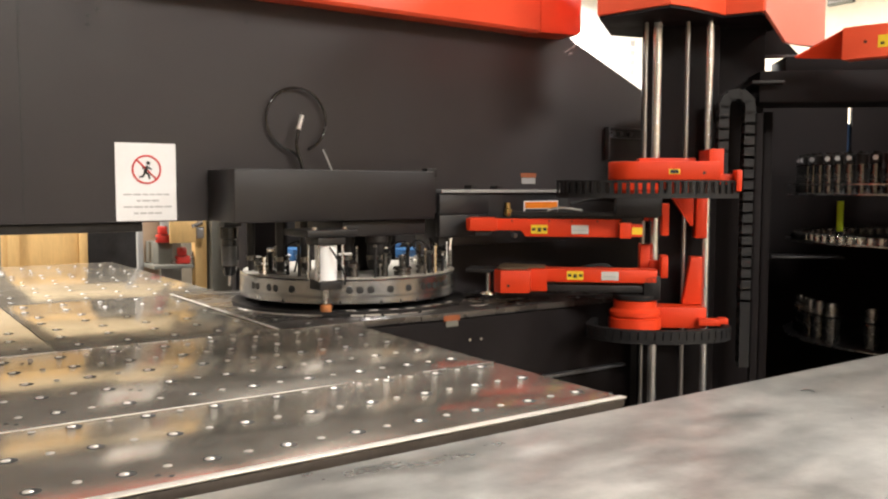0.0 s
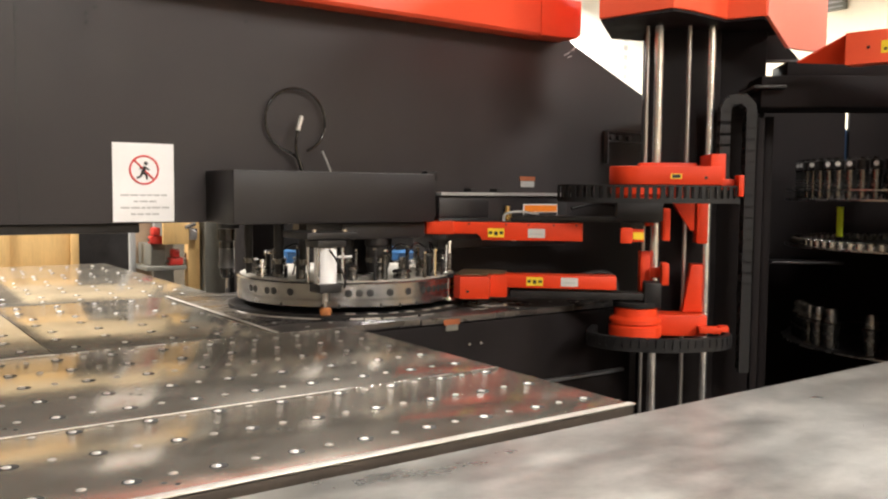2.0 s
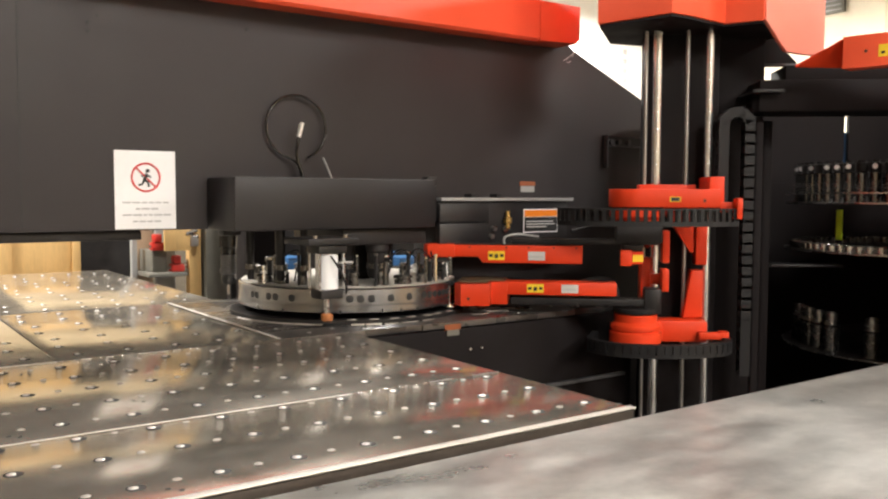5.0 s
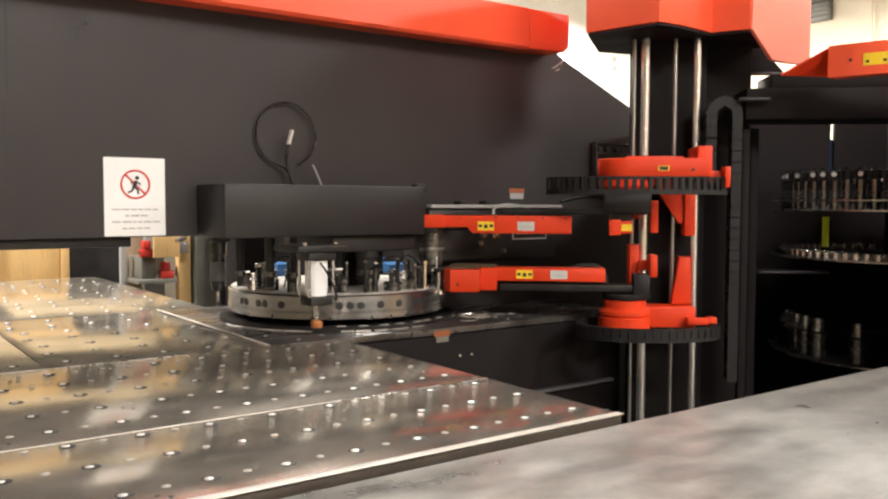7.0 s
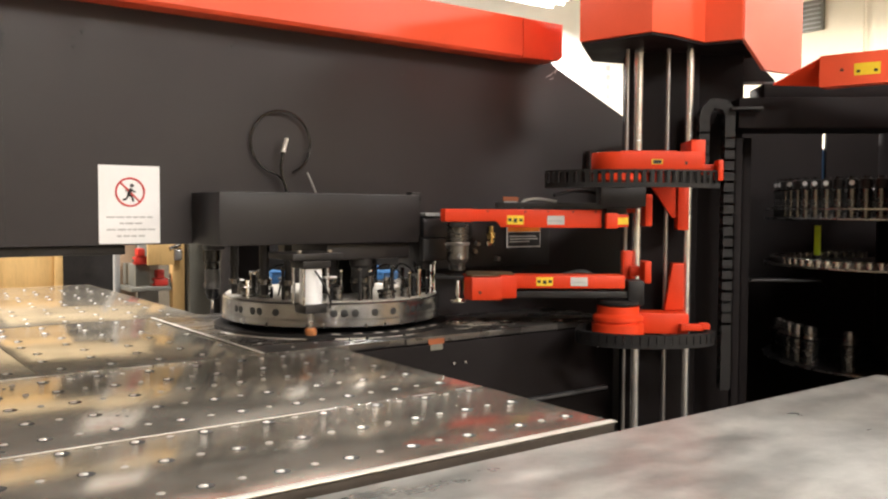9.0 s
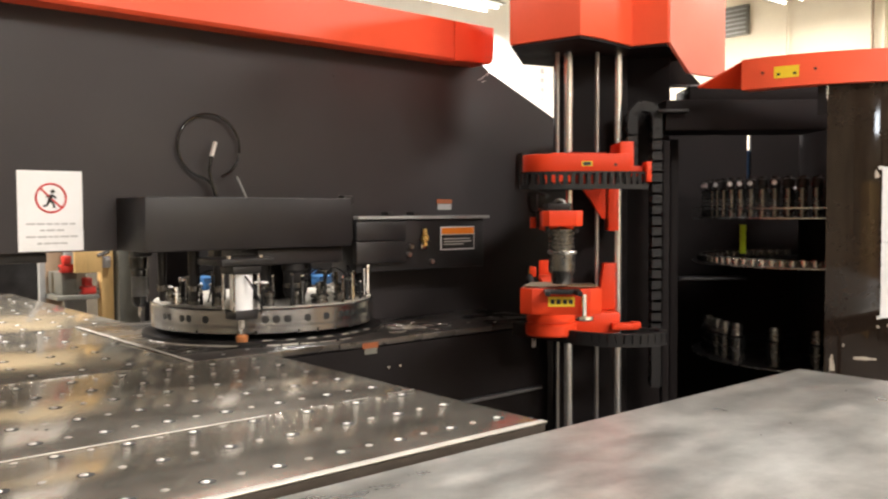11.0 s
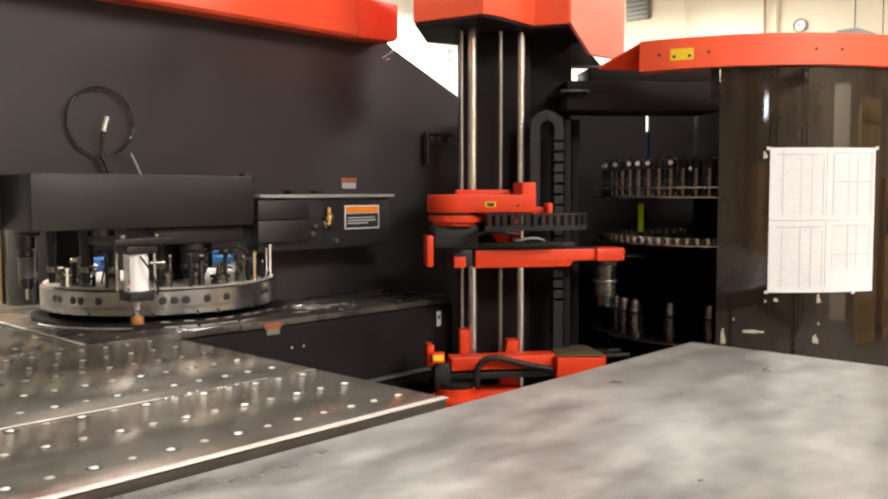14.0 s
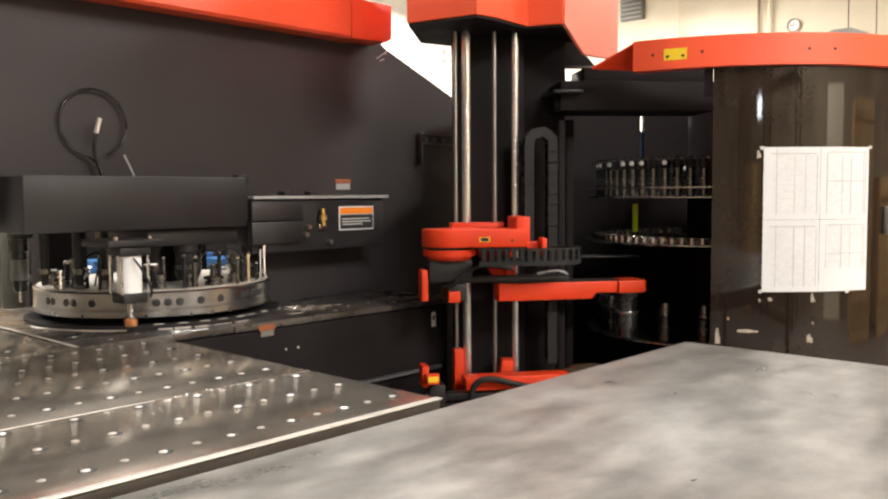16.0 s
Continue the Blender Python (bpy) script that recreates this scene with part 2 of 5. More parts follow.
def lathe(bm, profile, seg=32, c=(0, 0, 0), m=None):
    """A turned body round the z axis: profile of (radius, height), closed where the radius is 0."""
    rings = []
    for r, z in profile:
        if r < 1e-6:
            rings.append([bm.verts.new((c[0], c[1], c[2] + z))])
        else:
            rings.append([bm.verts.new((c[0] + r * math.cos(2 * math.pi * k / seg), c[1] + r * math.sin(2 * math.pi * k / seg), c[2] + z)) for k in range(seg)])
    fs = []
    for a, b in zip(rings, rings[1:]):
        for k in range(seg):
            j = (k + 1) % seg
            if len(a) == 1 and len(b) > 1:
                fs.append(bm.faces.new((a[0], b[k], b[j])))
            elif len(b) == 1 and len(a) > 1:
                fs.append(bm.faces.new((a[k], a[j], b[0])))
            elif len(a) > 1:
                fs.append(bm.faces.new((a[k], a[j], b[j], b[k])))
    bmesh.ops.recalc_face_normals(bm, faces=fs)
    if m is not None:
        bmesh.ops.transform(bm, matrix=m, verts=[v for r in rings for v in r])
    return bm


def rod(bm, a, b, r, seg=14):
    a, b = Vector(a), Vector(b)
    q = (b - a).to_track_quat("Z", "Y").to_matrix().to_4x4()
    L = (b - a).length
    return lathe(bm, [(0, 0), (r, 0), (r, L), (0, L)], seg, (0, 0, 0), Matrix.Translation(a) @ q)


def tube(bm, pts, r, seg=8):
    pts = [Vector(p) for p in pts]
    rings = []
    for i, p in enumerate(pts):
        d = (pts[min(i + 1, len(pts) - 1)] - pts[max(i - 1, 0)]).normalized()
        s = d.cross(Vector((0.31, 0.17, 0.93))).normalized()
        t = d.cross(s)
        rings.append([bm.verts.new(p + r * (math.cos(2 * math.pi * k / seg) * s + math.sin(2 * math.pi * k / seg) * t)) for k in range(seg)])
    fs = [bm.faces.new((a[k], a[(k + 1) % seg], b[(k + 1) % seg], b[k])) for a, b in zip(rings, rings[1:]) for k in range(seg)]
    fs += [bm.faces.new(rings[0][::-1]), bm.faces.new(rings[-1])]
    bmesh.ops.recalc_face_normals(bm, faces=fs)
    return bm


def smooth_path(pts, n=6):
    """Catmull-Rom points through pts."""
    P = [Vector(p) for p in pts]
    P = [P[0] * 2 - P[1], *P, P[-1] * 2 - P[-2]]
    out = []
    for a, b, c, d in zip(P, P[1:], P[2:], P[3:]):
        for k in range(n):
            t = k / n
            out.append(0.5 * ((2 * b) + (c - a) * t + (2 * a - 5 * b + 4 * c - d) * t * t + (3 * b - a - 3 * c + d) * t ** 3))
    return out + [P[-2]]


def mesh_of(name, bm, material, shade=30):
    me = bpy.data.meshes.new(name)
    bm.to_mesh(me)
    bm.free()
    me.materials.append(material)
    for p in me.polygons:
        p.use_smooth = True
    me.set_sharp_from_angle(angle=radians(shade))
    return me


def root_origin(ob):
    while ob.parent:
        ob = ob.parent
    return ob.matrix_basis.translation


def thing(name, loc, label, category, group="", kind=""):
    ob = new(name)
    ob.matrix_basis = Matrix.Translation(loc)
    ob.empty_display_size = 0.05
    return tagged(ob, label, category, group, kind)


def part(name, bm, material, parent, label=""):
    bmesh.ops.translate(bm, verts=bm.verts, vec=-root_origin(parent))
    ob = new(name, mesh_of(name, bm, material))
    ob.parent = parent
    return tagged(ob, label)


def solid(name, bm, material, label="", category="", group="", kind="", loc=None):
    """A thing or a piece of the setting that is one mesh."""
    if loc is not None:
        bmesh.ops.translate(bm, verts=bm.verts, vec=-Vector(loc))
    ob = new(name, mesh_of(name, bm, material))
    if loc is not None:
        ob.matrix_basis = Matrix.Translation(loc)
    return tagged(ob, label, category, group, kind)


def stadium(r, length, n=14):
    """Plan of a plate with one round end at 0, 0 and a square end at x = length."""
    pts = [(r * math.cos(math.pi / 2 + math.pi * k / n), r * math.sin(math.pi / 2 + math.pi * k / n)) for k in range(n + 1)]
    return pts + [(length, -r), (length, r)]


# ---- hall ----
solid("floor", box(bm_new(), -7, 11, -7, 9.3, -0.1, 0), M_FLOOR, "grey worn concrete workshop floor", "floor", kind="structure")
solid("ceiling", box(bm_new(), -7, 11, -7, 9.3, 5.0, 5.1), M_CEIL, "dusty grey workshop ceiling", "ceiling", kind="structure")
solid("wall_north", box(bm_new(), -7, 11, 9.0, 9.2, 0, 5.0), M_DIM, "workshop wall coloured dark to dim the table reflections", "wall", kind="structure")
# Wall portion whitened: the overexposure is put into its colour.
solid("wall_panel", box(bm_new(), 5.5, 10.58, 8.96, 8.997, 0, 5.0), M_PALE, "part of the wall coloured white for the strong light on it", "wall", kind="structure")
solid("window_1", box(bm_new(), -4.2, -3.75, -6.597, -6.57, 2.36, 2.64, 0.005), M_WINDOW, "small bright daylit window", "window", kind="structure")
# Glowing panel added out of view, to give the rods bright reflections.
solid("glow_panel_1", box(bm_new(), 1.4, 2.5, -6.597, -6.57, 0.0, 2.5, 0.005), M_TANGLOW, "unseen glowing tan panel added for highlights on the rods", "door", kind="structure")
solid("wall_east", box(bm_new(), 10.6, 10.8, -7, 9.0, 0, 5.0), M_CREAM, "cream painted block workshop wall", "wall", kind="structure")
solid("wall_south", box(bm_new(), -7, 10.6, -6.8, -6.6, 0, 5.0), M_DUSK, "unseen workshop wall coloured dark to dim the reflections", "wall", kind="structure")
solid("wall_west", box(bm_new(), -6.9, -6.7, -6.6, 9.0, 0, 5.0), M_DUSK, "unseen workshop wall coloured dark to dim the reflections", "wall", kind="structure")
for lx, ly, lz, watts in LAMPS:
    th = thing("ceiling_lamp", (lx, ly, lz + 0.04), "long fluorescent ceiling lamp, switched on, six of nine unseen and added", "lamp", "workshop ceiling lamps")
    b = bm_new()
    prism(b, [(-0.28, 0.05), (-0.1, 0.13), (0.1, 0.13), (0.28, 0.05), (0.28, 0.03), (-0.28, 0.03)], lx - 0.72, lx + 0.72, "x")
    bmesh.ops.translate(b, verts=b.verts, vec=(0, ly, lz + 0.04))
    part("reflector", b, M_GREY, th)
    for dy in (-0.12, 0.12):
        part("lamp_tube", rod(bm_new(), (lx - 0.7, ly + dy, lz + 0.045), (lx + 0.7, ly + dy, lz + 0.045), 0.019, 10), M_LAMP, th, "glowing warm fluorescent tube")
    for dx in (-0.5, 0.5):
        part("hanger", rod(bm_new(), (lx + dx, ly, lz + 0.16), (lx + dx, ly, 5.0), 0.006, 6), M_DARK, th)

# ---- punch press frame ----
press = thing("punch_press_frame", (0, 1.8, 0), "large black painted punch press frame with a red top beam", "machine")
part("upper_frame", prism(bm_new(), [(-4.2, 1.25), (0.78, 1.25), (0.78, 0.0), (2.7, 0.0), (2.7, 1.60), (2.05, 1.872), (1.53, 2.088), (1.45, 2.14), (1.45, 2.22), (-4.2, 2.22)], 1.80, 2.08, "y", 0.004), M_FRAME, press)
part("frame_underside", box(bm_new(), -4.2, -0.555, 1.83, 2.2, 1.215, 1.248, 0.004), M_DARK, press)
BEAM = [(1.675, 2.078), (1.797, 2.084), (1.797, 2.262), (1.66, 2.262), (1.66, 2.090)]
part("top_beam", prism(bm_new(), BEAM, -4.2, 1.186, "x", 0.004), M_LITRED, press, "bright red sheet metal top beam")
part("beam_end", prism(bm_new(), [(1.189, 2.081), (1.412, 2.088), (1.438, 2.108), (1.438, 2.262), (1.189, 2.262)], 1.66, 1.797, "y", 0.004), M_LITRED, press, "red sheet metal end cap of the beam")
part("end_bracket", box(bm_new(), 1.40, 1.50, 1.80, 1.86, 2.10, 2.262, 0.004), M_FRAME, press)
for px, pz, a, l in ((1.51, 2.060, 35, 0.07), (1.485, 2.045, 30, 0.05), (1.53, 2.072, 70, 0.03), (1.50, 2.03, 20, 0.03)):
    part("paint_chip", box(bm_new(), -l / 2, l / 2, -0.0004, 0.0, -0.0022, 0.0022, 0, Matrix.Translation((px, 1.7996, pz)) @ pose(0, 0, 0, 0, -a)), M_LABEL, press, "pale chip in the paint")
part("panel_seam", box(bm_new(), -0.951, -0.948, 1.7985, 1.7998, 1.25, 2.22), M_INK, press)
for zz in (1.905, 1.945):
    part("screw", rod(bm_new(), (-0.947, 1.797, zz), (-0.947, 1.803, zz), 0.007, 8), M_INK, press)
for zz, xx in ((1.93, -0.73), (1.96, -0.73), (1.985, -0.70), (2.0, -0.16), (1.97, 0.62)):
    part("screw", rod(bm_new(), (xx, 1.797, zz), (xx, 1.803, zz), 0.007, 8), M_INK, press)
part("head_cover", box(bm_new(), -0.325, 0.52, 1.53, 1.797, 1.25, 1.44, 0.006), M_BLACK, press, "black box cover over the turret")
part("worn_edge", box(bm_new(), -0.318, 0.512, 1.5325, 1.5345, 1.4392, 1.4408), M_OUTLINE, press, "thin worn bright edge")
part("cover_hinge", box(bm_new(), 0.50, 0.552, 1.56, 1.60, 1.415, 1.452, 0.004), M_DARK, press)
part("lower_housing", box(bm_new(), 0.12, 0.50, 1.57, 2.0, 1.185, 1.248, 0.006), M_BLACK, press)
part("cover_step", box(bm_new(), 0.523, 0.575, 1.60, 1.797, 1.27, 1.437, 0.004), M_DARK, press)
base = thing("press_base", (0.6, 1.5, 0), "black painted press base with a steel deck at table height", "machine")
part("base_body", box(bm_new(), 0.02, 1.425, 1.297, 1.797, 0.02, 0.875, 0.012), M_SHADEBLACK, base)
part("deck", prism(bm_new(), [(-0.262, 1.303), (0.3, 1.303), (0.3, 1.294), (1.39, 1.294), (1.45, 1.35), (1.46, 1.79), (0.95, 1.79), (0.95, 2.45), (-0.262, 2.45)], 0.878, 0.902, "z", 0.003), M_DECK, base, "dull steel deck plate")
part("base_foot", box(bm_new(), 0.70, 1.36, 1.272, 1.296, 0.594, 0.607, 0.002), M_OUTLINE, base)
part("warning_sticker", box(bm_new(), 0.398, 0.472, 1.2918, 1.2938, 0.872, 0.893), M_FADED, base, "small faded orange sticker")
part("sticker_foot", box(bm_new(), 0.408, 0.464, 1.2918, 1.2938, 0.850, 0.8715), M_OLIVE, base)
part("white_sticker", box(bm_new(), 1.315, 1.34, 1.2945, 1.2967, 0.78, 0.845), M_WHITE, base, "small white pictogram sticker")
part("sticker_mark", box(bm_new(), 1.321, 1.334, 1.2935, 1.2943, 0.81, 0.83), M_INK, base)
for xx in (0.52, 0.575):
    part("screw", rod(bm_new(), (xx, 1.292, 0.79), (xx, 1.298, 0.79), 0.006, 8), M_STEEL, base)

# sign sheet on the frame
sx0, sz0, sy = -0.655, 1.255, 1.797
sign = thing("paper_sign", (sx0, sy, sz0), "white paper sign with a red no-walking symbol taped to the frame", "sign")
part("sheet", box(bm_new(), sx0, sx0 + 0.213, sy - 0.0012, sy, sz0, sz0 + 0.277), M_WHITE, sign)
cx, cz = sx0 + 0.108, sz0 + 0.183
b = bm_new()
tube(b, [(cx + 0.049 * math.cos(a), sy - 0.0022, cz + 0.049 * math.sin(a)) for a in [2 * math.pi * k / 40 for k in range(41)]], 0.0035, 6)
tube(b, [(cx - 0.034, sy - 0.0022, cz + 0.034), (cx + 0.034, sy - 0.0022, cz - 0.034)], 0.0033, 6)
part("prohibition_ring", b, M_SIGNRED, sign, "red ring with a slash")
b = bm_new()
for p, q, r in (((0.004, 0.012), (-0.006, -0.008), 0.0062), ((-0.006, -0.008), (0.008, -0.018), 0.004), ((0.008, -0.018), (0.010, -0.034), 0.0035), ((-0.006, -0.008), (-0.012, -0.024), 0.004), ((-0.012, -0.024), (-0.026, -0.028), 0.0035), ((0.004, 0.010), (0.018, 0.0), 0.003), ((0.004, 0.010), (-0.016, 0.004), 0.003)):
    tube(b, [(cx + p[0], sy - 0.0020, cz + p[1]), (cx + q[0], sy - 0.0020, cz + q[1])], r, 6)
lathe(b, [(0, -0.0015), (0.007, -0.0015), (0.007, 0.0015), (0, 0.0015)], 12, (0, 0, 0), Matrix.Translation((cx + 0.006, sy - 0.002, cz + 0.023)) @ pose(0, 0, 0, 90))
part("pictogram", b, M_INK, sign, "plain dark walking pictogram")
for k, (w, zz) in enumerate(((0.165, 0.094), (0.075, 0.072), (0.165, 0.050), (0.095, 0.027))):
    b = bm_new()
    x = cx - w / 2
    rng = random.Random(k)
    while x < cx + w / 2:
        d = rng.uniform(0.012, 0.032)
        box(b, x, min(x + d, cx + w / 2 + 0.004), sy - 0.0020, sy - 0.0013, sz0 + zz - 0.003, sz0 + zz + 0.003)
        x += d + 0.005
    part("text_line", b, M_PRINT, sign)

# side unit with the warning label
unit = thing("turret_drive_cover", (0.98, 1.7, 1.13), "charcoal drive cover with an orange warning label on the frame", "machine cover")
part("cover", box(bm_new(), 0.60, 1.33, 1.62, 1.797, 1.13, 1.352, 0.006), M_GREYBOX, unit)
part("lid", box(bm_new(), 0.60, 1.35, 1.60, 1.797, 1.354, 1.368, 0.003), M_GREY, unit, "thin grey lid")
part("front_block", box(bm_new(), 0.58, 0.84, 1.585, 1.618, 1.265, 1.345, 0.005), M_GREYBOX, unit)
part("front_block", box(bm_new(), 0.58, 0.84, 1.585, 1.618, 1.17, 1.262, 0.005), M_GREYBOX, unit)
for xx in (0.76, 0.90):
    part("lid_latch", box(bm_new(), xx, xx + 0.03, 1.61, 1.66, 1.369, 1.385, 0.003), M_DARK, unit)
part("label_backing", box(bm_new(), 1.06, 1.265, 1.6165, 1.619, 1.212, 1.318), M_WHITE, unit, "white bordered label")
part("label_head", box(bm_new(), 1.065, 1.26, 1.6145, 1.616, 1.284, 1.313), M_ORANGE, unit, "orange label heading")
part("label_field", box(bm_new(), 1.065, 1.26, 1.6145, 1.616, 1.217, 1.281), M_INK, unit, "black label field")
for zz, w in ((1.262, 0.16), (1.25, 0.17), (1.238, 0.12)):
    part("text_line", box(bm_new(), 1.075, 1.075 + w, 1.6135, 1.6142, zz - 0.0025, zz + 0.0025), M_LABEL, unit)
part("valve", lathe(bm_new(), [(0, 0), (0.012, 0), (0.012, 0.02), (0.018, 0.022), (0.018, 0.045), (0.01, 0.05), (0.01, 0.075), (0, 0.075)], 14, (0.955, 1.60, 1.235)), M_BRASS, unit, "small brass valve")
part("valve_mount", box(bm_new(), 0.935, 0.975, 1.602, 1.618, 1.22, 1.245, 0.002), M_STEEL, unit)
for xx, zz in ((0.885, 1.235), (1.0, 1.165), (0.87, 1.20)):
    part("fitting", lathe(bm_new(), [(0, 0), (0.011, 0), (0.011, 0.018), (0, 0.018)], 10, (0, 0, 0), Matrix.Translation((xx, 1.618, zz)) @ pose(0, 0, 0, 90)), M_STEEL, unit)
sticker = thing("frame_sticker", (1.08, 1.797, 1.42), "small orange and grey sticker on the black frame", "sticker")
part("orange_band", box(bm_new(), 1.19, 1.285, 1.795, 1.797, 1.425, 1.445), M_FADED, sticker, "orange band")
part("grey_band", box(bm_new(), 1.195, 1.28, 1.795, 1.797, 1.395, 1.423), M_GREY, sticker, "grey band")
vent = thing("cable_bracket", (1.88, 1.75, 1.55), "small dark steel bracket box on the frame", "bracket")
part("bracket_post", box(bm_new(), 1.745, 1.755, 1.77, 1.797, 1.52, 1.68, 0.002), M_OUTLINE, vent)
for bx in (1.775, 1.83, 1.90):
    part("connector", lathe(bm_new(), [(0, 0), (0.014, 0), (0.014, 0.02), (0, 0.02)], 10, (0, 0, 0), Matrix.Translation((bx, 1.784, 1.652)) @ pose(0, 0, 0, 90)), M_OUTLINE, vent)
part("bracket_rail", box(bm_new(), 1.745, 2.05, 1.77, 1.797, 1.678, 1.685, 0.002), M_OUTLINE, vent)
part("bracket_rail", box(bm_new(), 1.756, 2.05, 1.77, 1.784, 1.628, 1.635, 0.002), M_OUTLINE, vent)

# hose loop on the head cover
hose = thing("air_hose", (0.0, 1.7, 1.44), "looped black air hose with a metal coupling", "hose")
hc = (0.028, 1.640)
hp = [(0.050, 1.765, 1.44), (0.020, 1.765, 1.505)] + [(hc[0] + 0.124 * math.cos(radians(a)), 1.768 + 0.010 * math.sin(radians(a * 0.5)), hc[1] + 0.124 * math.sin(radians(a))) for a in range(238, -85, -22)]
part("hose_loop", tube(bm_new(), smooth_path(hp), 0.0048, 8), M_HOSE, hose)
part("coupling", rod(bm_new(), (0.018, 1.735, 1.60), (0.036, 1.74, 1.655), 0.0085, 12), M_BALL, hose, "bright metal coupling")
part("hose_end", tube(bm_new(), smooth_path([(0.040, 1.735, 1.44), (0.010, 1.735, 1.53), (0.018, 1.735, 1.60)]), 0.0062, 8), M_HOSE, hose)
part("cable", tube(bm_new(), smooth_path([(0.125, 1.74, 1.525), (0.14, 1.735, 1.49), (0.16, 1.73, 1.44)]), 0.004, 6), M_GREY, hose, "thin grey cable")

# ---- turret ----
TC = (0.315, 1.88)
turret = thing("tool_turret", (*TC, 0.903), "round machined steel tool turret with bores and punches", "machine turret")
part("ring", lathe(bm_new(), [(0.30, 0.0), (0.448, 0.0), (0.453, 0.004), (0.453, 0.026), (0.450, 0.028), (0.450, 0.031), (0.453, 0.033), (0.453, 0.088), (0.446, 0.093), (0.30, 0.093), (0.30, 0.0)], 96, (*TC, 0.937)), M_RINGSTEEL, turret, "bright turned steel ring")
part("hub", lathe(bm_new(), [(0, 0.02), (0.298, 0.02), (0.298, 0.085), (0.12, 0.09), (0.12, 0.30), (0, 0.30)], 48, (*TC, 0.926)), M_DARK, turret)
# Pale colour stands for lamplight on the steel top.
part("face_plate", lathe(bm_new(), [(0.125, 0.0), (0.440, 0.0), (0.442, 0.002), (0.440, 0.004), (0.125, 0.004), (0.125, 0.0)], 64, (*TC, 1.0305)), M_LITFACE, turret, "steel face of the turret, coloured pale as if lamplit")
part("lower_disc", lathe(bm_new(), [(0.0, 0), (0.488, 0), (0.488, 0.012), (0.473, 0.014), (0.463, 0.012), (0.0, 0.012)], 96, (*TC, 0.9035)), M_DARK, turret, "dark lower turret disc")
for a0, a1, r in ((-118, -112.5, 0.0032), (-111.8, -105.5, 0.0036), (-104, -98, 0.0018), (-96, -88, 0.0016), (-86, -79, 0.0014), (-176, -130, 0.0030)):
    arc = [(TC[0] + 0.510 * math.cos(radians(a0 + (a1 - a0) * i / 8)), TC[1] + 0.510 * math.sin(radians(a0 + (a1 - a0) * i / 8)), 0.9045) for i in range(9)]
    part("worn_rim", tube(bm_new(), arc, r, 6), M_EDGE, turret, "bright worn rim")
rng = random.Random(8)
for k in range(11):
    cx, cy, cr, a0 = rng.uniform(0.56, 0.92), rng.uniform(1.40, 1.56), rng.uniform(0.02, 0.075), rng.uniform(0, 360)
    curl = thing("metal_swarf", (cx, cy, 0.9025), "thin bright curl of steel swarf on the press deck", "metal swarf", "swarf curls on the deck")
    span = rng.uniform(70, 220)
    line = [(cx + cr * math.cos(radians(a0 + span * i / 10)) * (1 + 0.04 * i), cy + 0.6 * cr * math.sin(radians(a0 + span * i / 10)), 0.9045 + 0.0012 * (i % 3)) for i in range(11)]
    part("curl", tube(bm_new(), line, 0.0015, 5), M_EDGE, curl)
rng = random.Random(3)
for a in (-174, -170, -161, -156.5, -147, -118.5, -113.5, -108.3, -98.5, -88.5, -79, -75, -71, -67, -63, -59):
    m = Matrix.Translation((*TC, 0.926)) @ pose(0, 0, 0, 0, 0, a) @ Matrix.Translation((0.4535, 0, 0.066)) @ pose(0, 0, 0, 0, 90)
    part("bore", lathe(bm_new(), [(0, 0.001), (0.006, 0.001), (0.012, 0.0005), (0.014, 0.0), (0.014, -0.002), (0, -0.002)], 14, (0, 0, 0), m), M_INK, turret)
for a in (-152, -131, -123, -103, -93, -83.5, -73):
    m = Matrix.Translation((*TC, 0.937)) @ pose(0, 0, 0, 0, 0, a)
    part("rim_notch", box(bm_new(), 0.4528, 0.4538, -0.004, 0.004, 0.0, 0.014, 0, m), M_INK, turret)
for k in range(40):
    a = k * 9 + rng.uniform(-2, 2)
    if not 240 < a < 305:
        continue
    m = Matrix.Translation((*TC, 0.926)) @ pose(0, 0, 0, 0, 0, a)
    part("disc_notch", box(bm_new(), 0.470, 0.486, -0.022, 0.012, -0.0085, -0.0065, 0, m), M_EDGE, turret)
for k in range(24):
    a = k * 15 + 4
    big = k % 3 == 0
    r = 0.034 if big else 0.018
    h = 0.03 + 0.02 * (k % 3) - 0.02 * (k % 2)
    m = Matrix.Translation((TC[0], TC[1], 1.035)) @ pose(0, 0, 0, 0, 0, a) @ Matrix.Translation((0.385, 0, 0))
    part("punch", lathe(bm_new(), [(0, 0), (r, 0), (r, h * 0.5), (r * 0.7, h * 0.55), (r * 0.7, h * 0.7), (r * 1.1, h * 0.75), (r * 1.1, h), (r * 0.9, h + 0.004), (0, h + 0.004)], 16, (0, 0, 0), m), M_TOOL if k % 5 else M_STEEL, turret)
rng = random.Random(21)
for k in range(26):
    a = -172 + k * 6.6 + rng.uniform(-2, 2)
    r, h = rng.uniform(0.005, 0.012), rng.uniform(0.035, 0.115)
    m = Matrix.Translation((*TC, 1.035)) @ pose(0, 0, 0, 0, 0, a)
    d = rng.uniform(0.33, 0.43)
    part("tool_pin", lathe(bm_new(), [(0, 0), (r, 0), (r, h), (r * 0.6, h + 0.002), (0, h + 0.002)], 10, (d, 0, 0), m), M_TOOL if k % 2 else M_RUBBER, turret)
    part("pin_cap", lathe(bm_new(), [(0, h + 0.0025), (r * 1.2, h + 0.0025), (r * 1.2, h + 0.009), (0, h + 0.011)], 10, (d, 0, 0), m), M_CHROME if k % 3 == 0 else M_TOOL, turret, "bright cap" if k % 3 == 0 else "")
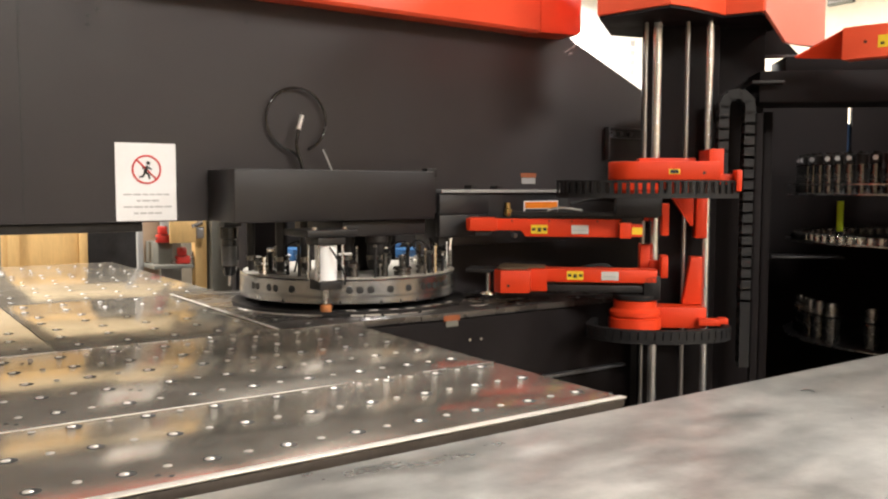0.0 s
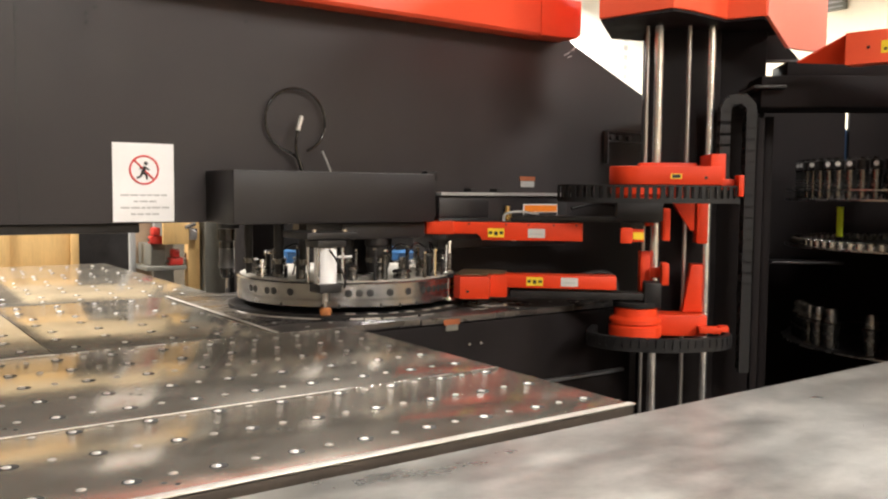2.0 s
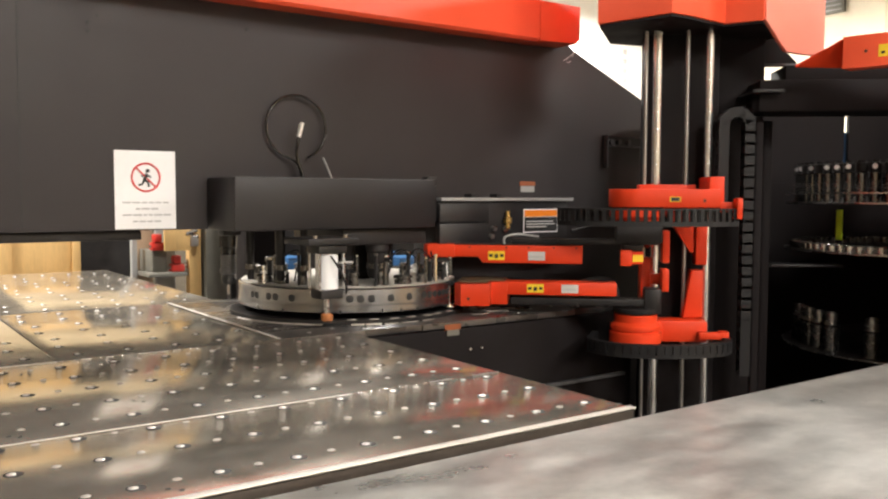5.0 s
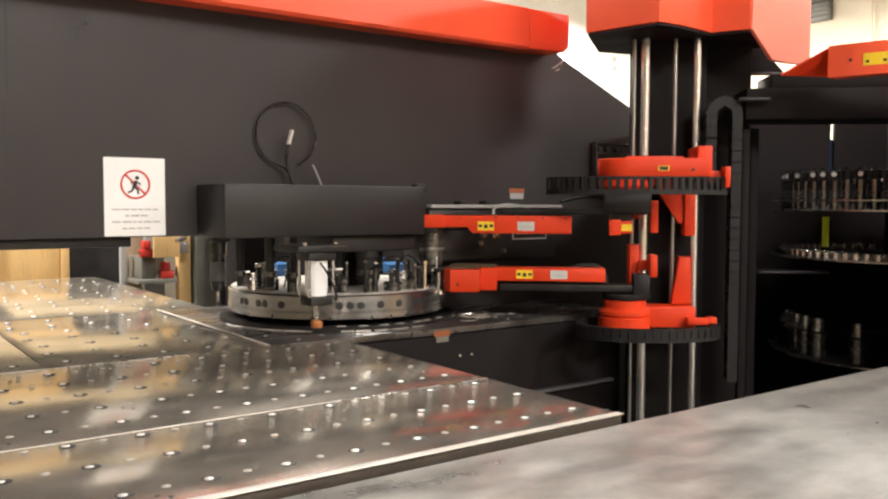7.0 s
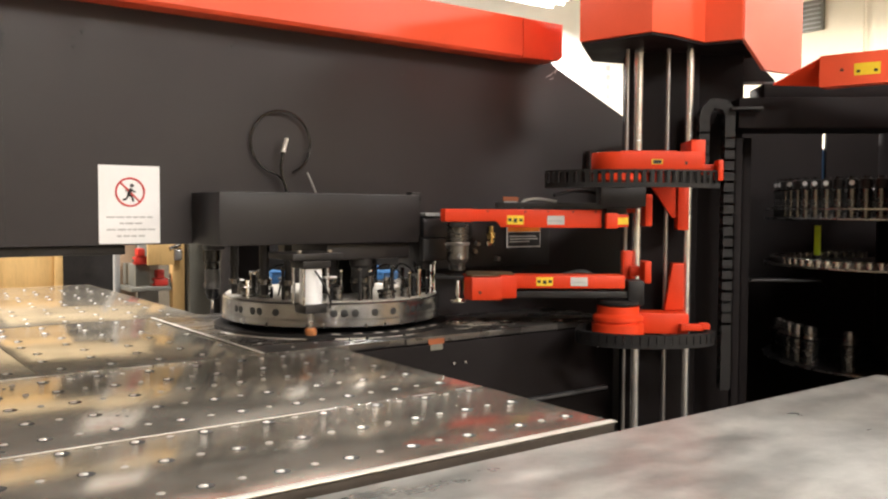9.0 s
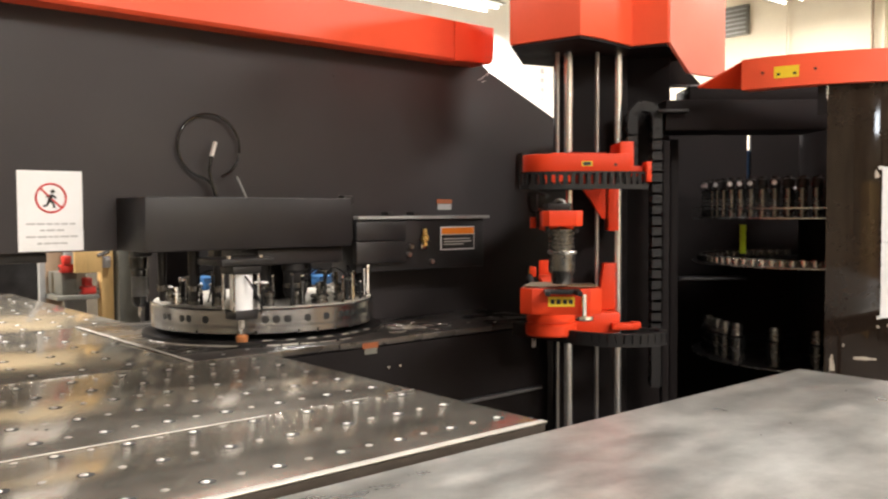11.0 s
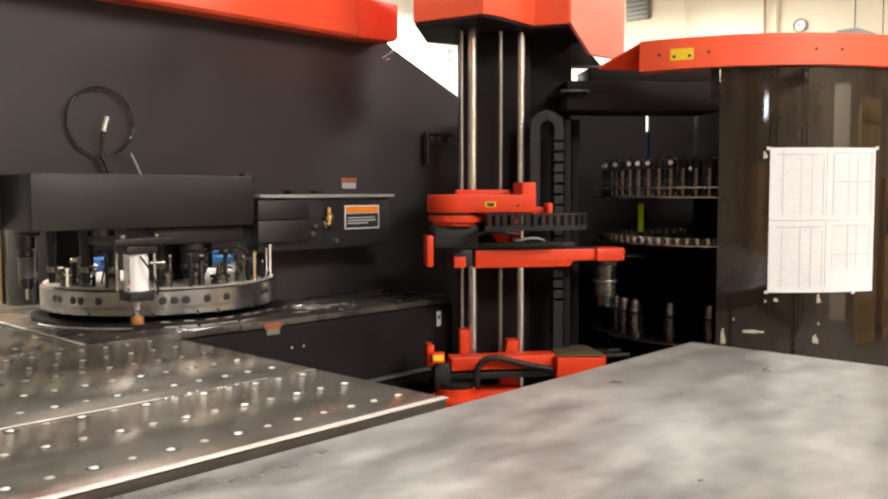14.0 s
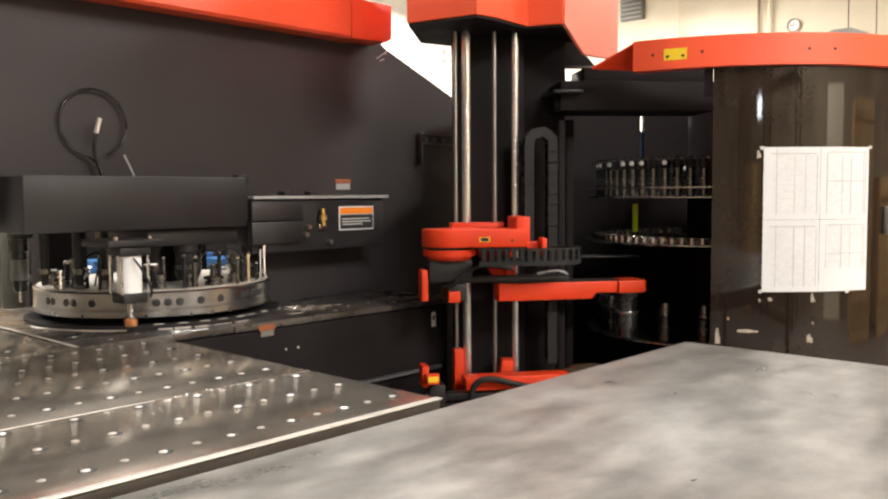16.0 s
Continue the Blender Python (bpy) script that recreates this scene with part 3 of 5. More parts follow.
for k, (a, b_) in enumerate(((-165, -140), (-150, -122), (-100, -70), (-86, -55), (-62, -40))):
    pts = [(TC[0] + rr * math.cos(radians(x)), TC[1] + rr * math.sin(radians(x)), z) for x, rr, z in ((a, 0.40, 1.05), (a + 3, 0.39, 1.12), ((a + b_) / 2, 0.36, 1.165), (b_ - 3, 0.37, 1.13), (b_, 0.40, 1.06))]
    part("air_line", tube(bm_new(), smooth_path(pts), 0.0035, 6), M_HOSE, turret, "thin black air line")
# things seen through the turret gap
for a, l in ((-168, 0.06), (-66, 0.10), (-50, 0.11), (-40, 0.12)):
    m = Matrix.Translation((*TC, 1.035)) @ pose(0, 0, 0, 0, 0, a)
    part("lift_pin", lathe(bm_new(), [(0, 0), (0.006, 0), (0.006, l), (0.009, l), (0.009, l + 0.01), (0, l + 0.01)], 8, (0.43, 0, 0), m), M_CHROME, turret)

rng = random.Random(11)
for k in range(9):
    x, y = rng.uniform(0.70, 0.98), rng.uniform(1.42, 1.62)
    sw = thing("metal_shaving", (x, y, 0.903), "thin bright curl of metal shaving on the deck", "shaving", "shavings on the deck")
    a = rng.uniform(0, 6.28)
    pts = [(x + 0.02 * j * math.cos(a + 0.45 * j), y + 0.02 * j * math.sin(a + 0.45 * j), 0.905 + 0.004 * (j % 2)) for j in range(5)]
    part("curl", tube(bm_new(), smooth_path(pts, 3), 0.0016, 5), M_STEEL, sw)
# striker cylinder
cyl = thing("pneumatic_cylinder", (-0.03, 1.43, 1.03), "white pneumatic cylinder with tie rods under a dark bracket", "cylinder")
c0 = (-0.032, 1.415)
part("barrel", lathe(bm_new(), [(0, 0), (0.040, 0), (0.040, 0.125), (0, 0.125)], 24, (*c0, 1.045)), M_WHITE, cyl, "white cylinder barrel")
part("end_block", box(bm_new(), c0[0] - 0.043, c0[0] + 0.043, c0[1] - 0.042, c0[1] + 0.042, 1.012, 1.043, 0.004), M_DARK, cyl)
part("end_block", box(bm_new(), c0[0] - 0.055, c0[0] + 0.055, c0[1] - 0.05, c0[1] + 0.05, 1.172, 1.20, 0.004), M_DARK, cyl)
part("mount_plate", box(bm_new(), c0[0] - 0.10, c0[0] + 0.10, c0[1] - 0.06, c0[1] + 0.14, 1.202, 1.226, 0.004), M_DARK, cyl)
for dx in (-0.048, 0.048):
    for dy in (-0.04, 0.04):
        part("tie_rod", rod(bm_new(), (c0[0] + dx, c0[1] + dy, 1.043), (c0[0] + dx, c0[1] + dy, 1.172), 0.005, 8), M_STEEL, cyl)
for dx in (-0.06, 0.06):
    part("bolt", lathe(bm_new(), [(0, 0), (0.008, 0), (0.008, 0.01), (0, 0.01)], 6, (c0[0] + dx, c0[1] - 0.03, 1.226)), M_STEEL, cyl)
part("plunger", lathe(bm_new(), [(0, 0.0), (0.010, 0.0), (0.010, 0.05), (0, 0.05)], 12, (*c0, 0.956)), M_STEEL, cyl)
part("tip", lathe(bm_new(), [(0, 0), (0.02, 0), (0.022, 0.02), (0.015, 0.026), (0, 0.026)], 12, (*c0, 0.931)), M_TRAYORANGE, cyl, "orange plastic tip")
part("air_line", tube(bm_new(), smooth_path([(c0[0] - 0.01, c0[1] - 0.05, 1.165), (c0[0] + 0.01, c0[1] - 0.075, 1.12), (c0[0] + 0.04, c0[1] - 0.07, 1.06), (c0[0] + 0.05, c0[1] - 0.05, 1.03)]), 0.004, 6), M_RUBBER, cyl)
part("fitting", rod(bm_new(), (c0[0] + 0.05, c0[1], 1.135), (c0[0] + 0.10, c0[1] - 0.01, 1.135), 0.005, 8), M_STEEL, cyl)
for bx, by, r in ((0.30, 1.62, 0.04), (-0.06, 1.74, 0.017), (-0.14, 1.84, 0.014), (0.36, 1.70, 0.045), (0.20, 1.68, 0.026), (0.0, 1.66, 0.013)):
    st = thing("striker_unit", (bx, by, 1.05), "dark oily striker unit under the head cover", "machine part", "striker units over the turret")
    part("body", lathe(bm_new(), [(0, 0), (r * 0.8, 0), (r, 0.02), (r, 0.10), (r * 1.15, 0.11), (r * 1.15, 0.2), (0, 0.2)], 20, (bx, by, 1.05)), M_DARK, st)
    part("collar", lathe(bm_new(), [(r + 0.001, 0.04), (r + 0.006, 0.04), (r + 0.006, 0.06), (r + 0.001, 0.06)], 20, (bx, by, 1.05)), M_TOOL, st)

# Blocks added behind the turret only to make its gap darker.
for x0, x1, zt in ((0.16, 0.355, 1.22), (0.54, 0.98, 1.23), (0.37, 0.53, 0.965), (0.99, 1.3, 0.975)):
    gb = thing("gap_dark_block", ((x0 + x1) / 2, 2.66, 0.0), "dark block added behind the turret to darken the gap", "machine part", "guide blocks")
    part("block", box(bm_new(), x0, x1, 2.58, 2.74, 0.0, zt, 0.006), M_SHADEBLACK, gb)
    part("cap", box(bm_new(), x0 + 0.01, x1 - 0.01, 2.57, 2.73, zt + 0.0005, zt + 0.012, 0.003), M_TOOL, gb)
# filter bowl beside the turret
flt = thing("air_filter", (-0.205, 1.86, 1.03), "dark air filter bowl with a pale gauge strip", "air filter")
part("bowl", lathe(bm_new(), [(0, 0), (0.02, 0), (0.028, 0.02), (0.028, 0.14), (0.034, 0.145), (0.034, 0.19), (0, 0.19)], 20, (-0.205, 1.90, 1.03)), M_HOSE, flt)
part("gauge_strip", lathe(bm_new(), [(0.0, 0.04), (0.0295, 0.04), (0.0295, 0.115), (0.0, 0.115)], 20, (-0.206, 1.899, 1.03)), M_OUTLINE, flt, "pale translucent strip")
part("drain", rod(bm_new(), (-0.205, 1.90, 0.99), (-0.205, 1.90, 1.03), 0.006, 8), M_STEEL, flt)
part("bracket", box(bm_new(), -0.235, -0.165, 1.87, 1.93, 1.222, 1.26, 0.003), M_DARK, flt)

# ---- feed tables ----
def table(x0, x1, y0, y1, label):
    th = thing("feed_table", ((x0 + x1) / 2, (y0 + y1) / 2, 0), label, "table", "feed tables of the press")
    part("tabletop", box(bm_new(), x0, x1, y0, y1, 0.895, 0.9, 0.0015), M_TABLE, th, "worn dull steel top")
    part("plate_edge", box(bm_new(), x0 + 0.001, x1 - 0.001, y0 + 0.001, y1 - 0.001, 0.868, 0.8945, 0.002), M_EDGESHADE, th, "plate edge coloured dark brown for its shadow")
    part("apron", box(bm_new(), x0 + 0.01, x1 - 0.01, y0 + 0.012, y1 - 0.012, 0.80, 0.8675), M_DARK, th)
    for px in (x0 + 0.12, x1 - 0.12):
        for py in (y0 + 0.1, y1 - 0.1):
            part("leg", box(bm_new(), px - 0.03, px + 0.03, py - 0.03, py + 0.03, 0.0, 0.80, 0.003), M_DARK, th)
    return th


T1 = table(-2.9, 0.0, 0.0, 0.478, "worn steel feed table with steel ball rollers, front section")
T2 = table(-2.9, 0.0, 0.482, 1.30, "worn steel feed table with steel ball rollers, middle section")
T3 = table(-0.945, -0.268, 1.306, 2.45, "worn steel feed table with steel ball rollers, beside the turret")
T4 = table(-2.9, -0.949, 1.306, 4.35, "worn steel feed table with steel ball rollers, outer section")
T5 = table(-0.945, -0.05, 2.454, 4.35, "worn steel feed table with steel ball rollers, far section")
part("edge_strip", box(bm_new(), -2.9, 0.0, -0.006, 0.016, 0.9005, 0.9025, 0.0008), M_EDGE, T1, "bright worn front edge")
part("edge_strip", box(bm_new(), -2.9, -0.5, 0.4765, 0.4845, 0.9005, 0.9015, 0.0004), M_EDGE, T1, "bright worn seam edge")
part("edge_strip", box(bm_new(), -0.5, -0.005, 0.476, 0.485, 0.9005, 0.9015, 0.0004), M_STEEL, T1, "dull seam edge")
part("edge_strip", box(bm_new(), -2.9, -0.95, 1.297, 1.309, 0.9005, 0.902, 0.0006), M_EDGE, T2, "bright worn seam edge")
part("edge_strip", box(bm_new(), -0.95, -0.005, 1.300, 1.306, 0.9005, 0.9012, 0.0003), M_STEEL, T2, "dull seam edge")
part("edge_strip", box(bm_new(), -0.274, -0.260, 1.306, 2.45, 0.9025, 0.9045, 0.0006), M_EDGE, T3, "bright worn seam edge")
ball_b = bm_new()
lathe(ball_b, [(0.0086, 0.0009), (0.0076, 0.0017), (0.0054, 0.0025), (0.0028, 0.0029), (0, 0.0030)], 12)
BALL = mesh_of("ball_roller", ball_b, M_BALL)
dark_b = bm_new()
lathe(dark_b, [(0, 0.0008), (0.0135, 0.0008), (0.0165, 0.0003)], 12)
SOCKET = mesh_of("ball_socket", dark_b, M_INK)
pale_b = bm_new()
lathe(pale_b, [(0, 0.0020), (0.005, 0.0018), (0.0085, 0.0004)], 10)
PALE = mesh_of("brush_tuft", pale_b, M_DULL)
hole_b = bm_new()
lathe(hole_b, [(0, 0.0006), (0.0045, 0.0006), (0.005, 0.0002)], 8)
HOLE = mesh_of("screw_hole", hole_b, M_INK)


def dot(name, me, owner, x, y):
    ob = new(name, me)
    ob.parent = owner
    ob.location = Vector((x, y, 0.9)) - owner.matrix_basis.translation


ROWS = [(0.100, T1), (0.288, T1), (0.452, T1), (0.583, T2), (0.743, T2), (0.908, T2), (1.065, T2), (1.22, T2)]
for j, (y, owner) in enumerate(ROWS):
    for k in range(19):
        x = -0.060 - 0.1452 * k - 0.028 * (y - 0.1)
        dot("ball_socket", SOCKET, owner, x + 0.004, y)
        dot("ball_roller", BALL, owner, x, y)
        if k:
            dot("brush_tuft", PALE, owner, x + 0.073, y + 0.005)
        if (k * 5 + j * 3) % 7 == 0:
            dot("screw_hole", HOLE, owner, x + 0.045, y - 0.035)
            dot("screw_hole", HOLE, owner, x + 0.062, y - 0.052)
for j in range(18):
    y = 1.40 + 0.163 * j
    for k in range(14):
        x = -0.145 - 0.1462 * k - (0.02 if j % 2 else 0)
        owner = T4 if x < -0.949 else T3 if y < 2.45 else T5
        if x > -0.30 and y < 2.45:
            continue
        dot("ball_socket", SOCKET, owner, x + 0.004, y)
        dot("ball_roller", BALL, owner, x, y)
for x, y in ((-0.13, 1.36), (-0.02, 1.40), (0.10, 1.345), (-0.19, 1.50), (-0.2, 1.7), (0.92, 1.40), (0.80, 1.34), (1.05, 1.42), (1.15, 1.36), (1.26, 1.50)):
    ob = new("ball_roller", BALL)
    ob.parent = base
    ob.location = Vector((x, y, 0.9025)) - base.matrix_basis.translation

# sheet on the cart next to the camera
cart = thing("material_cart", (-0.3, -1.2, 0), "low steel cart with dark frame carrying a bare steel sheet", "cart")
part("deck_frame", box(bm_new(), -1.98, 1.04, -2.35, -0.075, 0.80, 0.885, 0.004), M_DARK, cart)
for px in (-1.85, 0.9):
    for py in (-2.2, -0.2):
        part("leg", box(bm_new(), px - 0.035, px + 0.035, py - 0.035, py + 0.035, 0.06, 0.80, 0.003), M_DARK, cart)
        part("castor", lathe(bm_new(), [(0, -0.02), (0.05, -0.02), (0.06, -0.012), (0.06, 0.012), (0.05, 0.02), (0, 0.02)], 20, (0, 0, 0), Matrix.Translation((px, py, 0.06)) @ pose(0, 0, 0, 90)), M_RUBBER, cart)
part("edge_rail", box(bm_new(), -1.98, 1.03, -0.050, -0.028, 0.855, 0.882, 0.003), M_OUTLINE, cart, "grey steel edge rail")
sheet = solid("steel_sheet", box(bm_new(), -2.05, 1.072, -2.45, -0.056, 0.886, 0.8985, 0.0015), M_SHEET, "cloudy bare grey steel sheet lying on the cart", "metal sheet")

for x, y, l, a in ((0.70, -0.52, 0.018, 40), (0.60, -0.62, 0.03, 52), (0.63, -0.66, 0.025, 58), (0.85, -0.30, 0.01, 20)):
    b = box(bm_new(), -l / 2, l / 2, -0.0008, 0.0008, 0.8986, 0.8988, 0, Matrix.Translation((x, y, 0)) @ pose(0, 0, 0, 0, 0, a))
    sc = new("scratch", mesh_of("scratch", b, M_STEEL))
    sc.parent = sheet

# ---- tool changer column ----
PX, PY = 1.17, 1.05
AZ = -41.0
MU = pose(PX, PY, 0, 0, 0, AZ)
column = thing("changer_column", (PX, PY, 0), "black lift column with chrome guide rods under a red hood", "machine column")
part("mast", box(bm_new(), 0.06, 0.36, 0.24, 0.42, 0.0, 2.10, 0.006, MU), M_SHADEBLACK, column)
part("side_panel", box(bm_new(), 0.362, 0.56, 0.30, 0.44, 0.0, 2.10, 0.004, MU), M_SHADEBLACK, column)
part("channel", box(bm_new(), 0.485, 0.515, 0.12, 0.16, 0.1, 1.68, 0.004, MU), M_SHADEBLACK, column)
part("foot", box(bm_new(), -0.05, 0.62, 0.05, 0.50, 0.0, 0.06, 0.004, MU), M_DARK, column)
for u, r, ma in ((0.045, 0.0085, M_OILROD), (0.092, 0.0195, M_ROD), (0.213, 0.009, M_OILROD), (0.302, 0.0165, M_ROD)):
    b = rod(bm_new(), (u, 0.15, 0.05), (u, 0.15, 2.10), r, 18)
    bmesh.ops.transform(b, matrix=MU, verts=b.verts)
    part("guide_rod", b, ma, column, "chrome guide rod" if ma == M_ROD else "thin steel screw rod")
hood = [(-0.163, 0.044), (0.095, -0.156), (0.178, -0.098), (0.342, 0.072), (0.474, 0.008), (0.66, 0.35), (0.3, 0.62), (-0.08, 0.45)]
part("hood", prism(bm_new(), hood, 2.065, 2.42, "z", 0.006, MU), M_LITRED, column, "red sheet metal hood")
# Dark plate in place of the shade under the open hood.
part("hood_shade_plate", prism(bm_new(), [(-0.155, 0.05), (0.095, -0.148), (0.172, -0.092), (0.340, 0.080), (0.470, 0.018), (0.65, 0.35), (0.3, 0.61), (-0.075, 0.445)], 2.055, 2.0645, "z", 0.0, MU), M_SHADEBLACK, column, "dark plate standing for the shaded hood underside")
part("hood_side", prism(bm_new(), [(0.0, 2.07), (0.115, 1.954), (0.19, 1.949), (0.325, 1.95), (0.325, 2.42), (0.0, 2.42)], 0.0, 0.02, "y", 0.003, MU @ pose(0.486, 0.02, 0, 0, 0, 31)), M_GLARERED, column, "pinkish side plate with lamp glare in its colour and slanted corner")
# Another dark plate, added for the shaded underside further back.
part("hood_back", prism(bm_new(), [(0.433, 2.14), (0.58, 2.15), (0.695, 2.005), (0.735, 1.962), (0.53, 1.938), (0.433, 1.935)], 0.442, 0.46, "y", 0.003, MU), M_SHADEBLACK, column, "dark plate standing for the shaded rear underside of the hood")
part("hood_lip", box(bm_new(), 0.55, 0.735, 0.40, 0.44, 1.944, 1.953, 0.002, MU), M_OUTLINE, column)
part("ledge", box(bm_new(), 0.45, 0.575, 0.05, 0.305, 1.79, 1.803, 0.003, MU), M_DARK, column)

UP = thing("upper_carriage", (0, 0, 0), "red lift carriage with a round boss on the guide rods", "machine carriage", "lift carriages")
part("plate", prism(bm_new(), stadium(0.114, 0.30), -0.072, 0.0, "z", 0.004), M_RED, UP)
part("groove", lathe(bm_new(), [(0, -0.083), (0.100, -0.083), (0.100, -0.073), (0, -0.073)], 32), M_INK, UP)
part("lower_boss", lathe(bm_new(), [(0, -0.125), (0.088, -0.125), (0.088, -0.112), (0.108, -0.110), (0.110, -0.084), (0, -0.084)], 32), M_RED, UP)
part("bracket", box(bm_new(), 0.262, 0.318, -0.09, 0.125, -0.075, 0.048, 0.004), M_RED, UP)
part("back_plate", box(bm_new(), 0.255, 0.300, 0.115, 0.20, -0.31, -0.076, 0.004), M_RED, UP)
part("gusset", prism(bm_new(), [(0.11, -0.074), (0.25, -0.074), (0.25, -0.26), (0.235, -0.26)], 0.13, 0.155, "y", 0.002), M_RED, UP)
part("slide_block", box(bm_new(), 0.035, 0.064, 0.10, 0.19, -0.24, -0.061, 0.004), M_RED, UP)
part("rear_block", box(bm_new(), 0.02, 0.25, 0.116, 0.20, -0.06, 0.02, 0.004), M_RED, UP)
part("yellow_sticker", box(bm_new(), 0.108, 0.150, -0.1155, -0.1145, -0.050, -0.030), M_YELLOW, UP, "small yellow sticker")
part("sticker_mark", box(bm_new(), 0.113, 0.145, -0.1165, -0.1158, -0.047, -0.033), M_INK, UP)
part("chain_anchor", box(bm_new(), 0.352, 0.372, -0.16, -0.09, -0.115, -0.035, 0.003), M_RED, UP)
part("anchor_arm", box(bm_new(), 0.30, 0.351, -0.11, -0.085, -0.09, -0.05, 0.003), M_RED, UP)
part("cover_screw", lathe(bm_new(), [(0, -0.0), (0.006, 0), (0.006, 0.003), (0, 0.003)], 8, (0, 0, 0), Matrix.Translation((0.24, -0.115, -0.045)) @ pose(0, 0, 0, 90)), M_INK, UP)

LO = thing("lower_carriage", (0, 0, 0), "red lower lift carriage with a round boss on the guide rods", "machine carriage", "lift carriages")
part("lower_boss", lathe(bm_new(), [(0, 0), (0.098, 0), (0.104, 0.006), (0.104, 0.046), (0.094, 0.05), (0.094, 0.056), (0.102, 0.06), (0.102, 0.075), (0.085, 0.088), (0.085, 0.118), (0.06, 0.12), (0, 0.12)], 36), M_RED, LO)
part("body", box(bm_new(), 0.05, 0.29, 0.03, 0.16, 0.0, 0.085, 0.006), M_RED, LO)
part("upright", prism(bm_new(), [(0.205, 0.087), (0.285, 0.087), (0.285, 0.285), (0.238, 0.285)], 0.11, 0.18, "y", 0.006), M_RED, LO)
part("slide_block", box(bm_new(), 0.03, 0.070, 0.10, 0.18, 0.0855, 0.335, 0.004), M_RED, LO)
part("chain_anchor", box(bm_new(), 0.33, 0.365, -0.02, 0.03, 0.02, 0.05, 0.003), M_RED, LO)
part("anchor_arm", box(bm_new(), 0.25, 0.332, -0.02, 0.029, 0.02, 0.045, 0.003), M_RED, LO)


def swing(name, zs, label, side):
    """The turning unit under a boss; x points along its arm. zs: its heights from the boss."""
    z0, z1, g0, g1, t0, t1 = zs
    th = thing(name, (0, 0, 0), label, "machine arm", "turning units")
    if side > 0:
        part("body", box(bm_new(), -0.095, 0.085, -0.055, 0.055, z0, z1, 0.005), M_DARK, th)
    else:
        part("body", box(bm_new(), -0.095, -0.03, -0.05, 0.05, z0, z1 + 0.012, 0.005), M_DARK, th)
        part("turntable", lathe(bm_new(), [(0, z0), (0.085, z0), (0.088, z0 + 0.006), (0.088, z0 + 0.02), (0, z0 + 0.022)], 32), M_DARK, th)
    part("end_plate", box(bm_new(), -0.124, -0.096, -0.044, 0.044, t0, t1, 0.004), M_RED, th, "red end plate")
    part("guide_rail", box(bm_new(), -0.08, 0.50, -0.04, 0.04, g0, g1, 0.003), M_DARK, th, "dark steel guide rail")
    if side > 0:
        part("stop", box(bm_new(), 0.024, 0.070, 0.056, 0.10, -0.302, -0.240, 0.004), M_RED, th)
        part("stop_arm", box(bm_new(), -0.02, 0.023, 0.056, 0.085, -0.296, -0.246, 0.003), M_RED, th)
        part("stop_neck", box(bm_new(), -0.02, 0.060, -0.06, 0.055, -0.290, -0.2225, 0.003), M_DARK, th)
        part("rear_stop", box(bm_new(), -0.02, 0.028, -0.085, -0.061, -0.295, -0.250, 0.003), M_RED, th)
        part("yellow_sticker", box(bm_new(), -0.019, 0.022, 0.0855, 0.0867, -0.286, -0.258), M_YELLOW, th, "small yellow sticker")
    else:
        part("stop", box(bm_new(), -0.112, -0.06, min(side * 0.056, side * 0.085), max(side * 0.056, side * 0.085), t0 + 0.02, t0 + 0.062, 0.003), M_RED, th)
        part("yellow_sticker", box(bm_new(), -0.107, -0.065, min(side * 0.0856, side * 0.0868), max(side * 0.0856, side * 0.0868), t0 + 0.03, t0 + 0.054), M_YELLOW, th, "small yellow sticker")
    loop = [(0.075, -0.09, 0.13), (0.07, -0.092, 0.19), (0.10, -0.092, 0.238), (0.16, -0.09, 0.245), (0.27, -0.082, 0.215), (0.40, -0.068, 0.185)] if side < 0 else [(-0.03, -0.05, -0.23), (0.0, -0.08, -0.225), (0.03, -0.09, -0.19), (0.09, -0.09, -0.155), (0.17, -0.07, -0.15), (0.26, -0.03, -0.17)]
    part("cable", tube(bm_new(), smooth_path(loop), 0.0125 if side < 0 else 0.008, 8), M_RUBBER, th, "black cable")
    return th


SU = swing("upper_swing_unit", (-0.215, -0.127, -0.222, -0.200, -0.292, -0.165), "dark turning unit with a guide rail under the upper carriage", 1)
SL = swing("lower_swing_unit", (0.122, 0.21, 0.150, 0.178, 0.212, 0.30), "dark turning unit with a guide rail on the lower carriage", -1)


def labels(th, x1, x2, y, z0, z1):
    part("yellow_label", box(bm_new(), x1 - 0.033, x1 + 0.033, y, y + 0.0012, z0, z1), M_YELLOW, th, "yellow warning label")
    b = bm_new()
    for dx in (-0.022, 0.0, 0.022):
        box(b, x1 + dx - 0.007, x1 + dx + 0.007, y + 0.0014, y + 0.002, z0 + 0.008 + abs(dx) * 0.2, z1 - 0.012)
    part("label_marks", b, M_INK, th)
    part("grey_label", box(bm_new(), x2 - 0.034, x2 + 0.034, y, y + 0.0012, z0, z1), M_LABEL, th, "pale grey label")
    part("text_line", box(bm_new(), x2 - 0.026, x2 + 0.026, y + 0.0014, y + 0.002, z0 + 0.012, z0 + 0.018), M_PRINT, th)


# sliding arms: x = 0 lies at the tool
AU = thing("upper_gripper_arm", (0, 0, 0), "red sliding gripper arm with warning labels", "gripper arm", "gripper arms")
part("case", prism(bm_new(), [(-0.575, -0.300), (-0.175, -0.300), (-0.155, -0.276), (0.05, -0.276), (0.05, -0.228), (-0.575, -0.228)], -0.05, 0.05, "y", 0.004), M_RED, AU)
